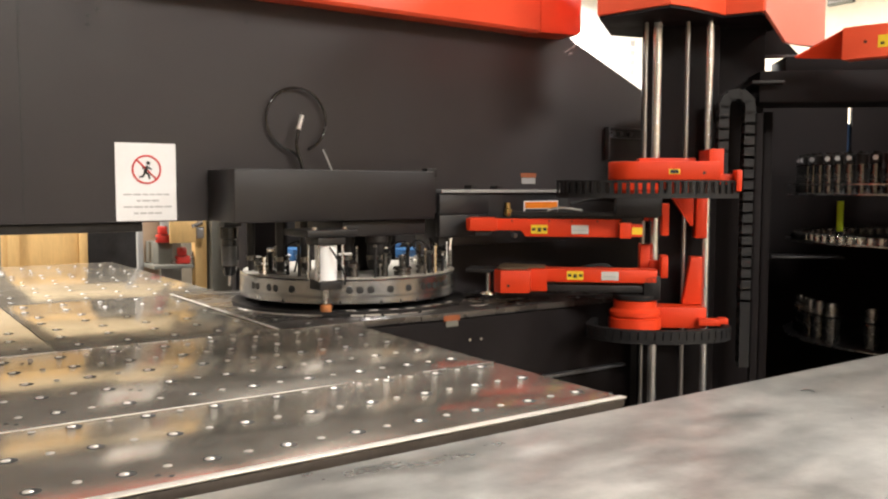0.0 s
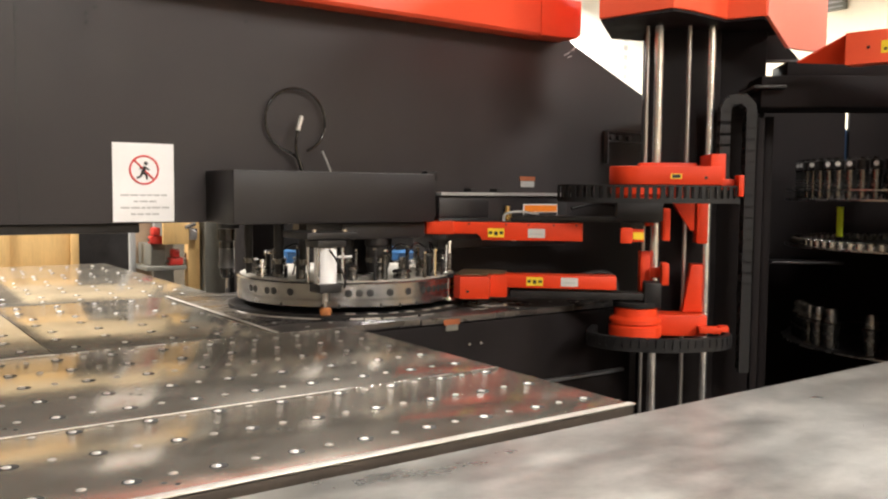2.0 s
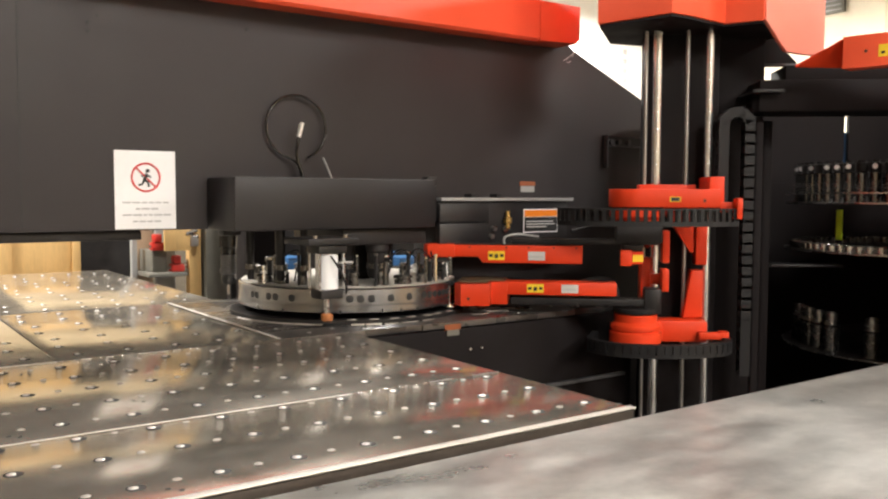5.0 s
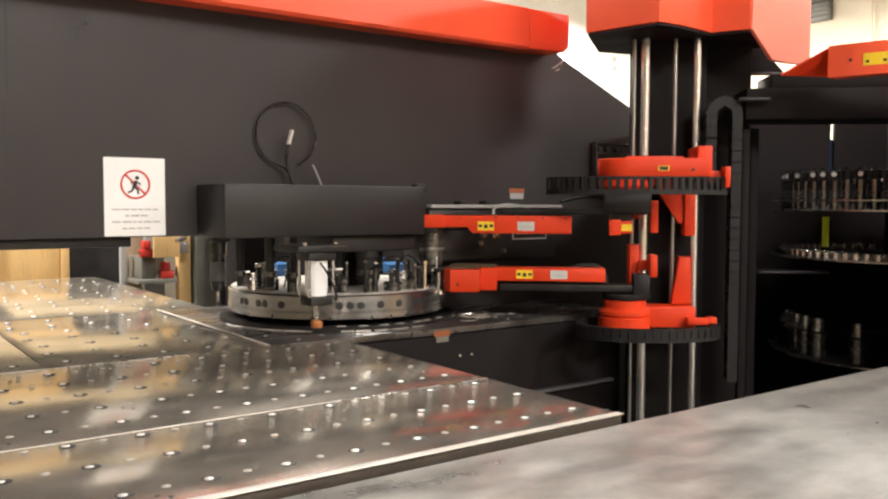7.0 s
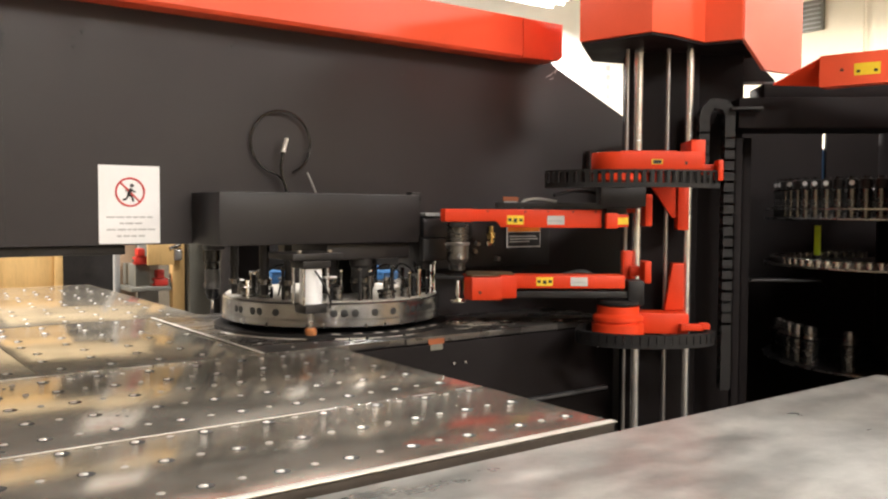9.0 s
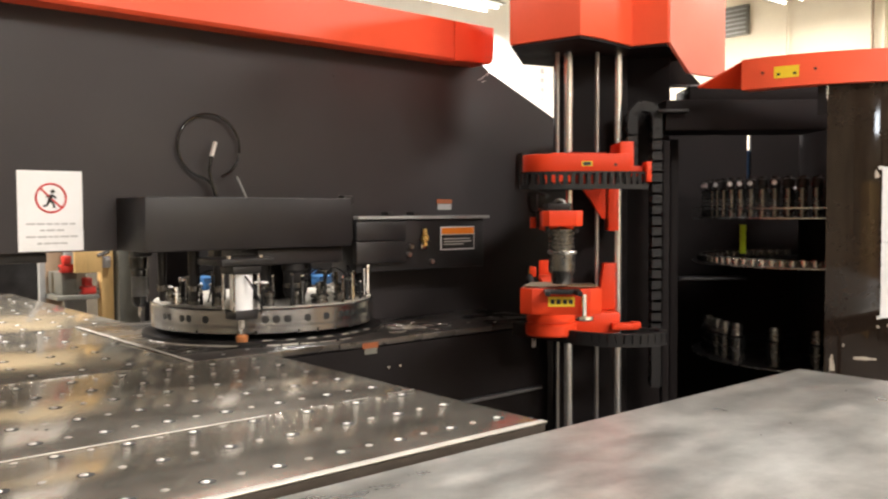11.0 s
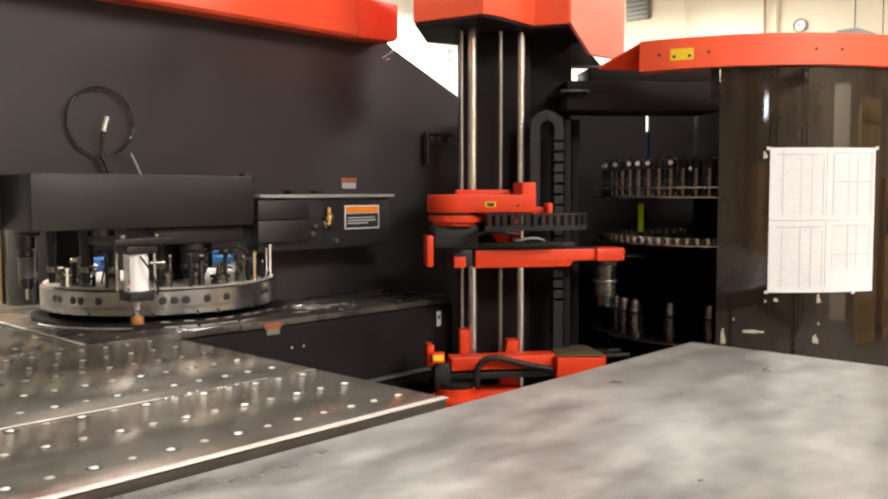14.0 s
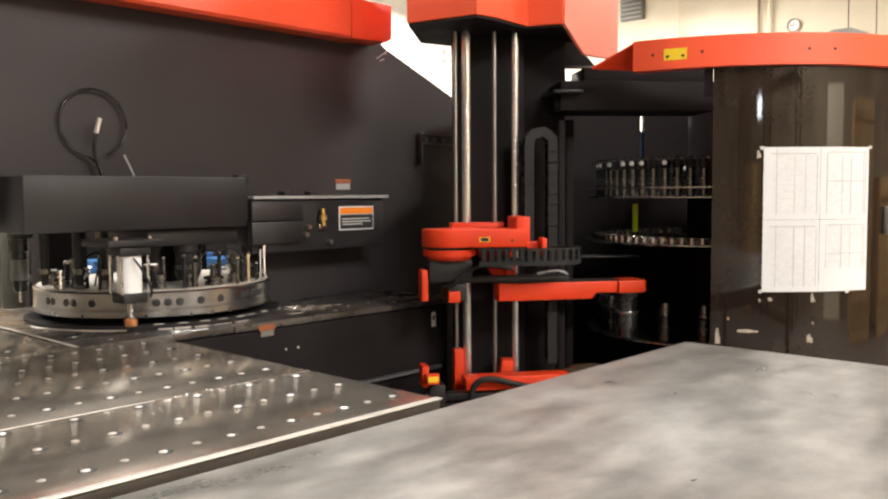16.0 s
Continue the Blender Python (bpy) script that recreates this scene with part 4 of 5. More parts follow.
part("nose", prism(bm_new(), [(-0.06, -0.066), (0.05, -0.066), (0.068, -0.045), (0.068, 0.045), (0.05, 0.066), (-0.06, 0.066)], -0.278, -0.226, "z", 0.004), M_RED, AU)
part("top_strip", box(bm_new(), -0.57, -0.05, -0.045, 0.045, -0.2265, -0.2235), M_DARK, AU)
labels(AU, -0.23, -0.392, 0.0505, -0.288, -0.252)
for x in (-0.55, -0.46, -0.36, -0.27, -0.12):
    part("screw", lathe(bm_new(), [(0, 0), (0.004, 0), (0.004, 0.002), (0, 0.002)], 8, (0, 0, 0), Matrix.Translation((x, 0.052, -0.236)) @ pose(0, 0, 0, 90)), M_INK, AU)
part("hose_fitting", tube(bm_new(), smooth_path([(-0.26, 0.03, -0.226), (-0.26, 0.03, -0.20), (-0.285, 0.025, -0.188), (-0.33, 0.01, -0.185), (-0.40, 0.0, -0.195)]), 0.0055, 8), M_GREY, AU, "bent metal hose fitting")
part("grip_finger", box(bm_new(), -0.03, 0.03, -0.055, -0.042, -0.30, -0.278, 0.002), M_DARK, AU)
part("grip_finger", box(bm_new(), -0.03, 0.03, 0.042, 0.055, -0.30, -0.278, 0.002), M_DARK, AU)

AL = thing("lower_gripper_arm", (0, 0, 0), "red sliding lower gripper arm with a wide end block", "gripper arm", "gripper arms")
part("case", box(bm_new(), -0.715, -0.217, -0.05, 0.05, 0.190, 0.243, 0.004), M_RED, AL)
part("end_block", prism(bm_new(), [(-0.28, -0.10), (-0.10, -0.14), (-0.07, -0.10), (-0.07, 0.10), (-0.10, 0.14), (-0.215, 0.125), (-0.215, 0.052), (-0.28, 0.052)], 0.150, 0.240, "z", 0.004), M_RED, AL)
part("wear_plate", prism(bm_new(), [(-0.27, -0.094), (-0.10, -0.13), (-0.08, -0.095), (-0.08, 0.095), (-0.10, 0.13), (-0.205, 0.118), (-0.205, 0.048), (-0.27, 0.048)], 0.2445, 0.248, "z", 0.001), M_TRAY, AL, "oily brown wear plate")
part("fork", prism(bm_new(), [(-0.069, -0.06), (0.05, -0.06), (0.05, -0.045), (-0.02, -0.04), (-0.02, 0.04), (0.05, 0.045), (0.05, 0.06), (-0.069, 0.06)], 0.225, 0.240, "z", 0.002), M_DARK, AL)
labels(AL, -0.392, -0.53, 0.0505, 0.200, 0.235)
part("front_label", box(bm_new(), -0.0695, -0.0683, -0.045, 0.045, 0.178, 0.212), M_YELLOW, AL, "yellow warning label")
b = bm_new()
for dy in (-0.03, -0.01, 0.012, 0.032):
    box(b, -0.0682, -0.0676, dy - 0.007, dy + 0.007, 0.187, 0.203)
part("label_marks", b, M_INK, AL)
part("ejector_pin", lathe(bm_new(), [(0, 0.135), (0.030, 0.135), (0.032, 0.14), (0.030, 0.15), (0.009, 0.152), (0.009, 0.224), (0, 0.224)], 20, (-0.045, 0.075, 0)), M_CHROME, AL, "chrome ejector pin with a disc foot")
part("block_hole", lathe(bm_new(), [(0, 0), (0.006, 0), (0.006, 0.002), (0, 0.002)], 10, (0, 0, 0), Matrix.Translation((-0.13, 0.1375, 0.18)) @ pose(0, 0, 0, 90, 0, 0)), M_INK, AL)

TOOL = thing("held_punch", (0, 0, 0), "large oiled steel punch with spring rings held by the gripper", "punch tool")
prof = [(0, 0)]
for k in range(5):
    z = -0.012 - 0.014 * k
    prof += [(0.034, z + 0.004), (0.044, z + 0.002), (0.044, z - 0.005), (0.034, z - 0.007)]
prof += [(0.034, -0.082), (0, -0.082)]
part("spring_sleeve", lathe(bm_new(), prof, 28), M_TOOL, TOOL, "stacked ring springs")
part("flange", lathe(bm_new(), [(0, -0.083), (0.050, -0.083), (0.052, -0.087), (0.050, -0.094), (0, -0.094)], 28), M_STEEL, TOOL)
part("body", lathe(bm_new(), [(0, -0.0945), (0.045, -0.0945), (0.045, -0.15), (0.036, -0.165), (0.034, -0.195), (0, -0.195)], 28), M_TOOL, TOOL)
part("key_slot", box(bm_new(), 0.0445, 0.0465, -0.004, 0.004, -0.13, -0.105), M_INK, TOOL)


# ---- cable chains ----
def chain_link(L, h, w, bar):
    """One open chain link: two side plates and two cross bars; x along the chain, z its width."""
    b = bm_new()
    for s in (-1, 1):
        box(b, -L * 0.62, L * 0.62, -w / 2, w / 2, s * h / 2 - (0.0035 if s > 0 else 0.004), s * h / 2 + (0.0035 if s > 0 else h * 0.24))
    for s in (-1, 1):
        box(b, -L * bar, L * bar, s * w / 2 - 0.002, s * w / 2 + 0.002, -h / 2 + h * 0.24, h / 2 - 0.0035)
    return b


def make_chain(name, n, L, h, w, label, bar=0.24):
    th = thing(name, (0, 0, 0), label, "cable chain", "cable chains")
    me = mesh_of("link", chain_link(L, h, w, bar), M_RUBBER)
    links = []
    for k in range(n):
        ob = new("link", me)
        ob.parent = th
        links.append(ob)
    return th, links


CU, CU_LINKS = make_chain("upper_cable_chain", 28, 0.030, 0.060, 0.026, "black plastic cable chain bent round the upper carriage")
CL, CL_LINKS = make_chain("lower_cable_chain", 30, 0.030, 0.045, 0.024, "black plastic cable chain bent round the lower carriage", 0.44)
CV, CV_LINKS = make_chain("vertical_cable_chain", 34, 0.045, 0.055, 0.040, "black plastic cable chain hanging in a tall loop beside the column")

# ---- tool carousel ----
KX, KY = 2.57, 0.58


def arc_wall(bm, r0, r1, a0, a1, z0, z1, n):
    pts = [(KX + r1 * math.cos(radians(a0 + (a1 - a0) * k / n)), KY + r1 * math.sin(radians(a0 + (a1 - a0) * k / n))) for k in range(n + 1)]
    pts += [(KX + r0 * math.cos(radians(a1 + (a0 - a1) * k / n)), KY + r0 * math.sin(radians(a1 + (a0 - a1) * k / n))) for k in range(n + 1)]
    lo = [bm.verts.new((*p, z0)) for p in pts]
    hi = [bm.verts.new((*p, z1)) for p in pts]
    m = len(pts)
    fs = [bm.faces.new((lo[i], lo[(i + 1) % m], hi[(i + 1) % m], hi[i])) for i in range(m)]
    for k in range(n):
        j = m - 1 - k
        fs.append(bm.faces.new((hi[k], hi[k + 1], hi[j - 1], hi[j])))
        fs.append(bm.faces.new((lo[k], lo[j], lo[j - 1], lo[k + 1])))
    bmesh.ops.recalc_face_normals(bm, faces=fs)
    return bm


car = thing("tool_carousel", (KX, KY, 0), "round tool carousel with a smoked panel and a red top ring", "tool carousel")
part("smoked_panel", arc_wall(bm_new(), 0.925, 0.935, 205.5, 330, 0.05, 1.848, 36), M_SMOKE, car, "dark glossy smoked plastic panel")
part("top_ring", arc_wall(bm_new(), 0.90, 0.972, 187.2, 345, 1.848, 1.965, 48), M_LITRED, car, "bright red top ring")
# Carousel inside uses the darker black, so its shade is in the colour.
part("back_wall", arc_wall(bm_new(), 0.90, 0.93, 330, 480, 0.0, 1.45, 36), M_SHADEBLACK, car)
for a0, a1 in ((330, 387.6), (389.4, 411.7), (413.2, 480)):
    part("back_panel", arc_wall(bm_new(), 0.90, 0.93, a0, a1, 1.4505, 1.868, 16), M_SHADEBLACK, car)
part("brown_board", arc_wall(bm_new(), 0.945, 0.95, 383.0, 394.0, 1.40, 1.975, 3), M_BROWNWALL, car, "brown board behind the gap")
part("blue_strip", arc_wall(bm_new(), 0.945, 0.95, 411.0, 414.0, 1.40, 1.735, 2), M_BLUE, car, "blue plastic strip behind the gap")
# Dark plate added to cover a bright sliver beside the smoked panel.
part("corner_plate", arc_wall(bm_new(), 0.905, 0.93, 203.4, 205.4, 1.74, 1.847, 2), M_SHADEBLACK, car)
part("upper_back", arc_wall(bm_new(), 0.90, 0.93, 345, 480, 1.869, 1.96, 30), M_SHADEBLACK, car)
part("spindle", lathe(bm_new(), [(0, 0), (0.12, 0), (0.12, 1.87), (0, 1.87)], 24, (KX, KY, 0)), M_SHADEBLACK, car)
part("yellow_label", arc_wall(bm_new(), 0.9725, 0.974, 194.5, 199.7, 1.880, 1.924, 4), M_YELLOW, car, "yellow warning label")
for a in (195.4, 198.8):
    part("label_marks", arc_wall(bm_new(), 0.9742, 0.975, a - 0.35, a + 0.35, 1.890, 1.899, 2), M_INK, car)
for a in (192, 203, 226, 232):
    m = Matrix.Translation((KX, KY, 1.905)) @ pose(0, 0, 0, 0, 0, a) @ Matrix.Translation((0.972, 0, 0)) @ pose(0, 0, 0, 0, 90)
    part("ring_bolt", lathe(bm_new(), [(0, 0), (0.0055, 0), (0.0055, 0.003), (0, 0.003)], 10, (0, 0, 0), m), M_INK, car)
for z, r in ((1.345, 0.60), (1.135, 0.60), (0.70, 0.60)):
    part("shelf_disc", lathe(bm_new(), [(0, 0), (r, 0), (r + 0.003, 0.004), (r, 0.008), (0, 0.008)], 72, (KX, KY, z)), M_DARK, car, "dark steel shelf disc")
    part("shelf_rim", lathe(bm_new(), [(r + 0.003, 0.002), (r + 0.006, 0.002), (r + 0.006, 0.007), (r + 0.003, 0.007)], 72, (KX, KY, z)), M_STEEL, car)
part("retaining_ring", lathe(bm_new(), [(0.585, 0.045), (0.605, 0.045), (0.605, 0.05), (0.585, 0.05)], 72, (KX, KY, 1.345)), M_STEEL, car)
fb = bm_new()
f1 = [fb.verts.new(p) for p in ((1.608, 0.446, 1.963), (1.729, 0.519, 1.869), (1.573, 0.625, 1.872))]
f2 = [fb.verts.new(p) for p in ((1.618, 0.462, 1.963), (1.735, 0.530, 1.877), (1.579, 0.636, 1.880))]
fb.faces.new(f1), fb.faces.new(f2[::-1])
for i in range(3):
    fb.faces.new((f1[i], f2[i], f2[(i + 1) % 3], f1[(i + 1) % 3]))
bmesh.ops.recalc_face_normals(fb, faces=fb.faces)
part("fascia", fb, M_RED, car, "red slanted fascia plate")
part("frame_beam", box(bm_new(), 0.49, 1.17, 0.10, 0.36, 1.72, 1.846, 0.005, MU), M_SHADEBLACK, car)
part("beam_top", box(bm_new(), 0.60, 1.17, 0.14, 0.36, 1.8465, 1.908, 0.004, MU), M_SHADEBLACK, car)
part("side_frame", box(bm_new(), 0.563, 0.60, 0.30, 0.9, 0.0, 1.70, 0.005, MU), M_SHADEBLACK, car)
part("inner_ledge", box(bm_new(), 0.61, 0.91, 0.30, 0.42, 1.075, 1.086, 0.003, MU), M_GREYBOX, car)
part("lime_strip", box(bm_new(), -0.004, 0.004, -0.016, 0.016, 1.19, 1.32, 0.001, Matrix.Translation((KX, KY, 0)) @ pose(0, 0, 0, 0, 0, 162.5) @ Matrix.Translation((0.50, 0, 0))), M_LIME, car, "bright lime marker strip")
part("post", box(bm_new(), -0.01, 0.01, -0.012, 0.012, 1.145, 1.19, 0.001, Matrix.Translation((KX, KY, 0)) @ pose(0, 0, 0, 0, 0, 162.5) @ Matrix.Translation((0.50, 0, 0))), M_DARK, car)
part("door_handle", box(bm_new(), -0.012, 0.012, -0.012, 0.012, 1.20, 1.31, 0.004, Matrix.Translation((KX, KY, 0)) @ pose(0, 0, 0, 0, 0, 250) @ Matrix.Translation((0.945, 0, 0))), M_GREY, car, "grey handle")

# taped papers on the panel
papers = thing("taped_papers", (KX + 0.94 * math.cos(radians(229)), KY + 0.94 * math.sin(radians(229)), 1.0), "four white printed tool lists taped together on the smoked panel", "papers")
for a0, a1 in ((217.0, 230.4), (230.5, 243.6)):
    for z0, z1 in ((0.985, 1.262), (1.263, 1.54)):
        sh = part("sheet", arc_wall(bm_new(), 0.936, 0.9372, a0, a1, z0, z1, 6), M_PAPER, papers)
        rng = random.Random(int(a0 * 10 + z0 * 100))
        far = a0 > 225
        zl = z0 + (0.09 if far and z0 < 1.0 else 0.02)
        for a in ((a0 + 1.6, a0 + 5.6, a0 + 8.0, a0 + 11.6, a0 + 12.2) if far else (a0 + 3.0, a0 + 7.2, a0 + 9.8, a0 + 12.6)):
            w = rng.uniform(0.06, 0.14)
            part("printed_column", arc_wall(bm_new(), 0.9373, 0.9376, a - w, a + w, zl, z1 - rng.uniform(0.01, 0.05), 1), M_PRINT, papers)
        for z in ((z1 - 0.02, z1 - 0.13) if far else (z1 - 0.025,)):
            part("printed_rule", arc_wall(bm_new(), 0.9377, 0.9379, a0 + 1.6, a1 - 0.9, z - 0.0015, z + 0.0015, 4), M_PRINT, papers)
        b = bm_new()
        for k in range(26):
            zz = zl + 0.008 + k * (z1 - 0.03 - zl) / 26
            a = a0 + 2.0
            while a < a1 - 1.6:
                d = rng.uniform(0.5, 1.6)
                if rng.random() < 0.62:
                    arc_wall(b, 0.9380, 0.9381, a, a + d * 0.8, zz, zz + 0.0022, 1)
                a += d
        part("print_block", b, M_FAINT, papers, "faint grey block of print")
for a, z in ((216.6, 1.535), (243.9, 1.538), (216.7, 0.985), (238, 0.982)):
    part("tape", arc_wall(bm_new(), 0.9382, 0.9388, a - 0.45, a + 0.45, z - 0.005, z + 0.008, 2), M_LABEL, papers, "clear tape")


def scrap(a, z, w, h, rag):
    """A torn piece of tape with an uneven upper edge, bent to the panel."""
    sc = thing("tape_scrap", (KX, KY, 0), "torn pale tape scrap stuck on the smoked panel", "tape", "tape scraps")
    rng = random.Random(int(a * 10))
    b = bm_new()
    n = 5
    for k in range(n):
        hh = h * (1 - rag * abs(k / (n - 1) - rng.uniform(0.1, 0.5)))
        arc_wall(b, 0.9352, 0.9358 + 0.0001 * k, a - w + 2 * w * k / n, a - w + 2 * w * (k + 1) / n, z - h * 0.3 * rng.random(), z + hh, 1)
    part("scrap", b, M_TAPE, sc)


for row in ((207.2, 0.79, 0.55, 0.055, 1.1), (209.5, 0.875, 0.2, 0.012, 0.5), (214.0, 0.828, 2.4, 0.012, 0.6), (228.6, 0.79, 0.7, 0.034, 0.9), (229.2, 0.952, 0.5, 0.030, 1.2), (219.0, 0.952, 0.5, 0.014, 0.8), (216.0, 1.505, 0.5, 0.026, 0.9), (216.6, 0.948, 0.25, 0.01, 0.5), (229.3, 0.86, 0.2, 0.008, 0.5)):
    scrap(*row)


def stored(a, r, z, h, rad, bright, group, label):
    x, y = KX + r * math.cos(radians(a)), KY + r * math.sin(radians(a))
    th = thing("stored_punch", (x, y, z), label, "punch tool", group)
    part("body", lathe(bm_new(), [(0, 0), (rad * 0.85, 0), (rad * 0.85, h * 0.70), (rad * 0.72, h * 0.72), (0, h * 0.72)], 16, (x, y, z)), M_TOOL, th)
    part("head", lathe(bm_new(), [(0, h * 0.721), (rad, h * 0.721), (rad, h * 0.93), (rad * 0.6, h * 0.95), (rad * 0.6, h), (0, h)], 16, (x, y, z)), M_STEEL if bright else M_DARK, th)
    return th


first = stored(190, 0.545, 1.354, 0.175, 0.025, False, "upright punches on the carousel shelf", "upright oiled steel punch on the carousel shelf")
mark_b = lathe(bm_new(), [(0, 0), (0.011, 0), (0.011, 0.0015), (0, 0.0015)], 12, (0, 0, 0), pose(0, 0, 0, 0, 90))
MARK = mesh_of("size_mark", mark_b, M_WHITE)
for k in range(26):
    a = 190 - (k + 1) * 6.0
    th = copy_thing(first, Matrix.Translation((KX + 0.545 * math.cos(radians(a)), KY + 0.545 * math.sin(radians(a)), 1.354)))
    if k % 2 == 0 or k in (3, 9):
        mk = new("size_mark", MARK)
        mk.parent = th
        face = 205 - 0.25 * (205 - a)
        mk.matrix_basis = pose(0.0255 * math.cos(radians(face)), 0.0255 * math.sin(radians(face)), 0.148, 0, 0, face)
for k in range(6):
    a = 196 + k * 6.0
    copy_thing(first, Matrix.Translation((KX + 0.545 * math.cos(radians(a)), KY + 0.545 * math.sin(radians(a)), 1.354)))
dw = thing("stored_die", (KX, KY, 1.1435), "short steel die ring on the carousel shelf", "die", "dies on the carousel shelf")
part("ring", lathe(bm_new(), [(0.010, 0), (0.022, 0), (0.022, 0.028), (0.018, 0.032), (0.010, 0.032), (0.010, 0)], 16, (KX, KY, 1.1435)), M_STEEL, dw)
for k in range(40):
    a = 225 - k * 4.6
    m = Matrix.Translation((KX + 0.56 * math.cos(radians(a)), KY + 0.56 * math.sin(radians(a)), 1.1435))
    if k == 0:
        dw.matrix_basis = m
    else:
        copy_thing(dw, m)
big = thing("large_punch", (KX, KY, 0.7085), "large steel punch with spring rings on the lowest carousel shelf", "punch tool", "large punches on the low shelf")
part("body", lathe(bm_new(), [(0, 0), (0.034, 0), (0.034, 0.09), (0.038, 0.092), (0.038, 0.105), (0.026, 0.107), (0, 0.107)], 20, (KX, KY, 0.7085)), M_TOOL, big)
prof = [(0, 0.108)]
for k in range(4):
    z = 0.112 + 0.014 * k
    prof += [(0.021, z), (0.029, z + 0.002), (0.029, z + 0.008), (0.021, z + 0.010)]
prof += [(0.021, 0.17), (0, 0.17)]
part("spring_sleeve", lathe(bm_new(), prof, 20, (KX, KY, 0.7085)), M_STEEL, big)
for k in range(7):
    a = (203, 184, 163, 154, 146, 140, 128)[k]
    m = Matrix.Translation((KX + 0.53 * math.cos(radians(a)), KY + 0.53 * math.sin(radians(a)), 0.7085))
    if k == 0:
        big.matrix_basis = m
    else:
        copy_thing(big, m)

# ---- the workshop behind the press ----
bd = thing("plywood_crate", (-0.15, 6.0, 0), "plain plywood crate panel standing behind the press", "crate")
part("panel", box(bm_new(), -0.46, 0.14, 6.0, 6.04, 0.55, 1.5, 0.003), M_WOOD, bd)
part("batten", box(bm_new(), -0.42, -0.34, 5.97, 5.998, 0.55, 1.5, 0.003), M_WOOD, bd)
part("batten", box(bm_new(), 0.10, 0.16, 5.97, 5.998, 0.55, 1.5, 0.003), M_WOOD, bd)
part("skid", box(bm_new(), -0.46, 0.14, 5.9, 6.4, 0.0, 0.549, 0.004), M_WOOD, bd)
part("upper_board", box(bm_new(), -0.46, 0.98, 6.0, 6.04, 1.503, 2.7, 0.003), M_BOARD, bd, "pale beige upper board")
part("side", box(bm_new(), 0.16, 0.75, 6.05, 6.09, 0.0, 1.5, 0.003), M_DARK, bd)
rk = thing("workbench_rack", (0.75, 5.0, 0), "cluttered workshop rack with wooden post and grey cabinet", "rack")
part("post", box(bm_new(), 0.69, 0.78, 4.95, 5.03, 0.0, 1.7, 0.004), M_WOOD, rk, "bare wooden post")
part("post", box(bm_new(), 0.345, 0.385, 5.2, 5.25, 0.0, 1.7, 0.004), M_GREY, rk, "grey steel post")
part("cabinet", box(bm_new(), 0.80, 1.05, 4.9, 5.3, 0.0, 1.6, 0.006), M_OLIVE, rk, "olive grey enamel cabinet")
part("back_panel", box(bm_new(), 0.39, 0.545, 5.35, 5.38, 0.0, 1.35, 0.003), M_BROWNWALL, rk, "brown board")
part("grey_panel", box(bm_new(), 0.55, 0.70, 5.30, 5.33, 0.0, 1.22, 0.003), M_GREY, rk, "mid grey panel")
part("drawer", box(bm_new(), 0.44, 0.545, 5.02, 5.33, 0.812, 0.97, 0.004), M_OLIVE, rk)
part("shelf", box(bm_new(), 0.39, 0.68, 4.95, 5.29, 0.78, 0.81, 0.003), M_OLIVE, rk)
part("board", box(bm_new(), 0.50, 0.69, 4.92, 4.945, 0.97, 1.25, 0.003), M_WOOD, rk)
for x, z in ((0.475, 0.972), (0.615, 0.8105)):
    vc = thing("bench_clamp", (x, 5.0, z), "red painted bench clamp on the rack", "clamp", "red clamps")
    part("body", box(bm_new(), x - 0.05, x + 0.05, 4.97, 5.05, z, z + 0.06, 0.012), M_CLAMP, vc)
    part("jaw", box(bm_new(), x - 0.035, x + 0.02, 4.96, 5.04, z + 0.061, z + 0.12, 0.01), M_CLAMP, vc)
    part("screw", rod(bm_new(), (x - 0.06, 5.0, z + 0.03), (x + 0.07, 4.99, z + 0.045), 0.011, 10), M_STEEL, vc)
    part("handle", rod(bm_new(), (x + 0.07, 4.99, z + 0.0), (x + 0.07, 4.99, z + 0.09), 0.007, 8), M_STEEL, vc)
tp = thing("air_gun", (0.72, 4.9, 1.08), "small bright metal air gun hung on the wooden post", "air gun")
part("barrel", rod(bm_new(), (0.66, 4.93, 1.09), (0.74, 4.93, 1.12), 0.018, 10), M_STEEL, tp)
part("handle", box(bm_new(), 0.69, 0.75, 4.91, 4.945, 1.0, 1.085, 0.008), M_STEEL, tp)
wb = thing("work_bench", (1.5, 4.3, 0), "cluttered work bench with papers behind the turret", "bench")
part("bench_top", box(bm_new(), 0.82, 2.8, 3.25, 4.7, 0.81, 0.845, 0.004), M_DARK, wb)
for px in (0.90, 2.72):
    for py in (3.33, 4.62):
        part("leg", box(bm_new(), px - 0.04, px + 0.04, py - 0.04, py + 0.04, 0, 0.81, 0.003), M_DARK, wb)
part("back_board", box(bm_new(), 0.9, 2.8, 4.66, 4.70, 0.8455, 1.6, 0.003), M_DARK, wb)
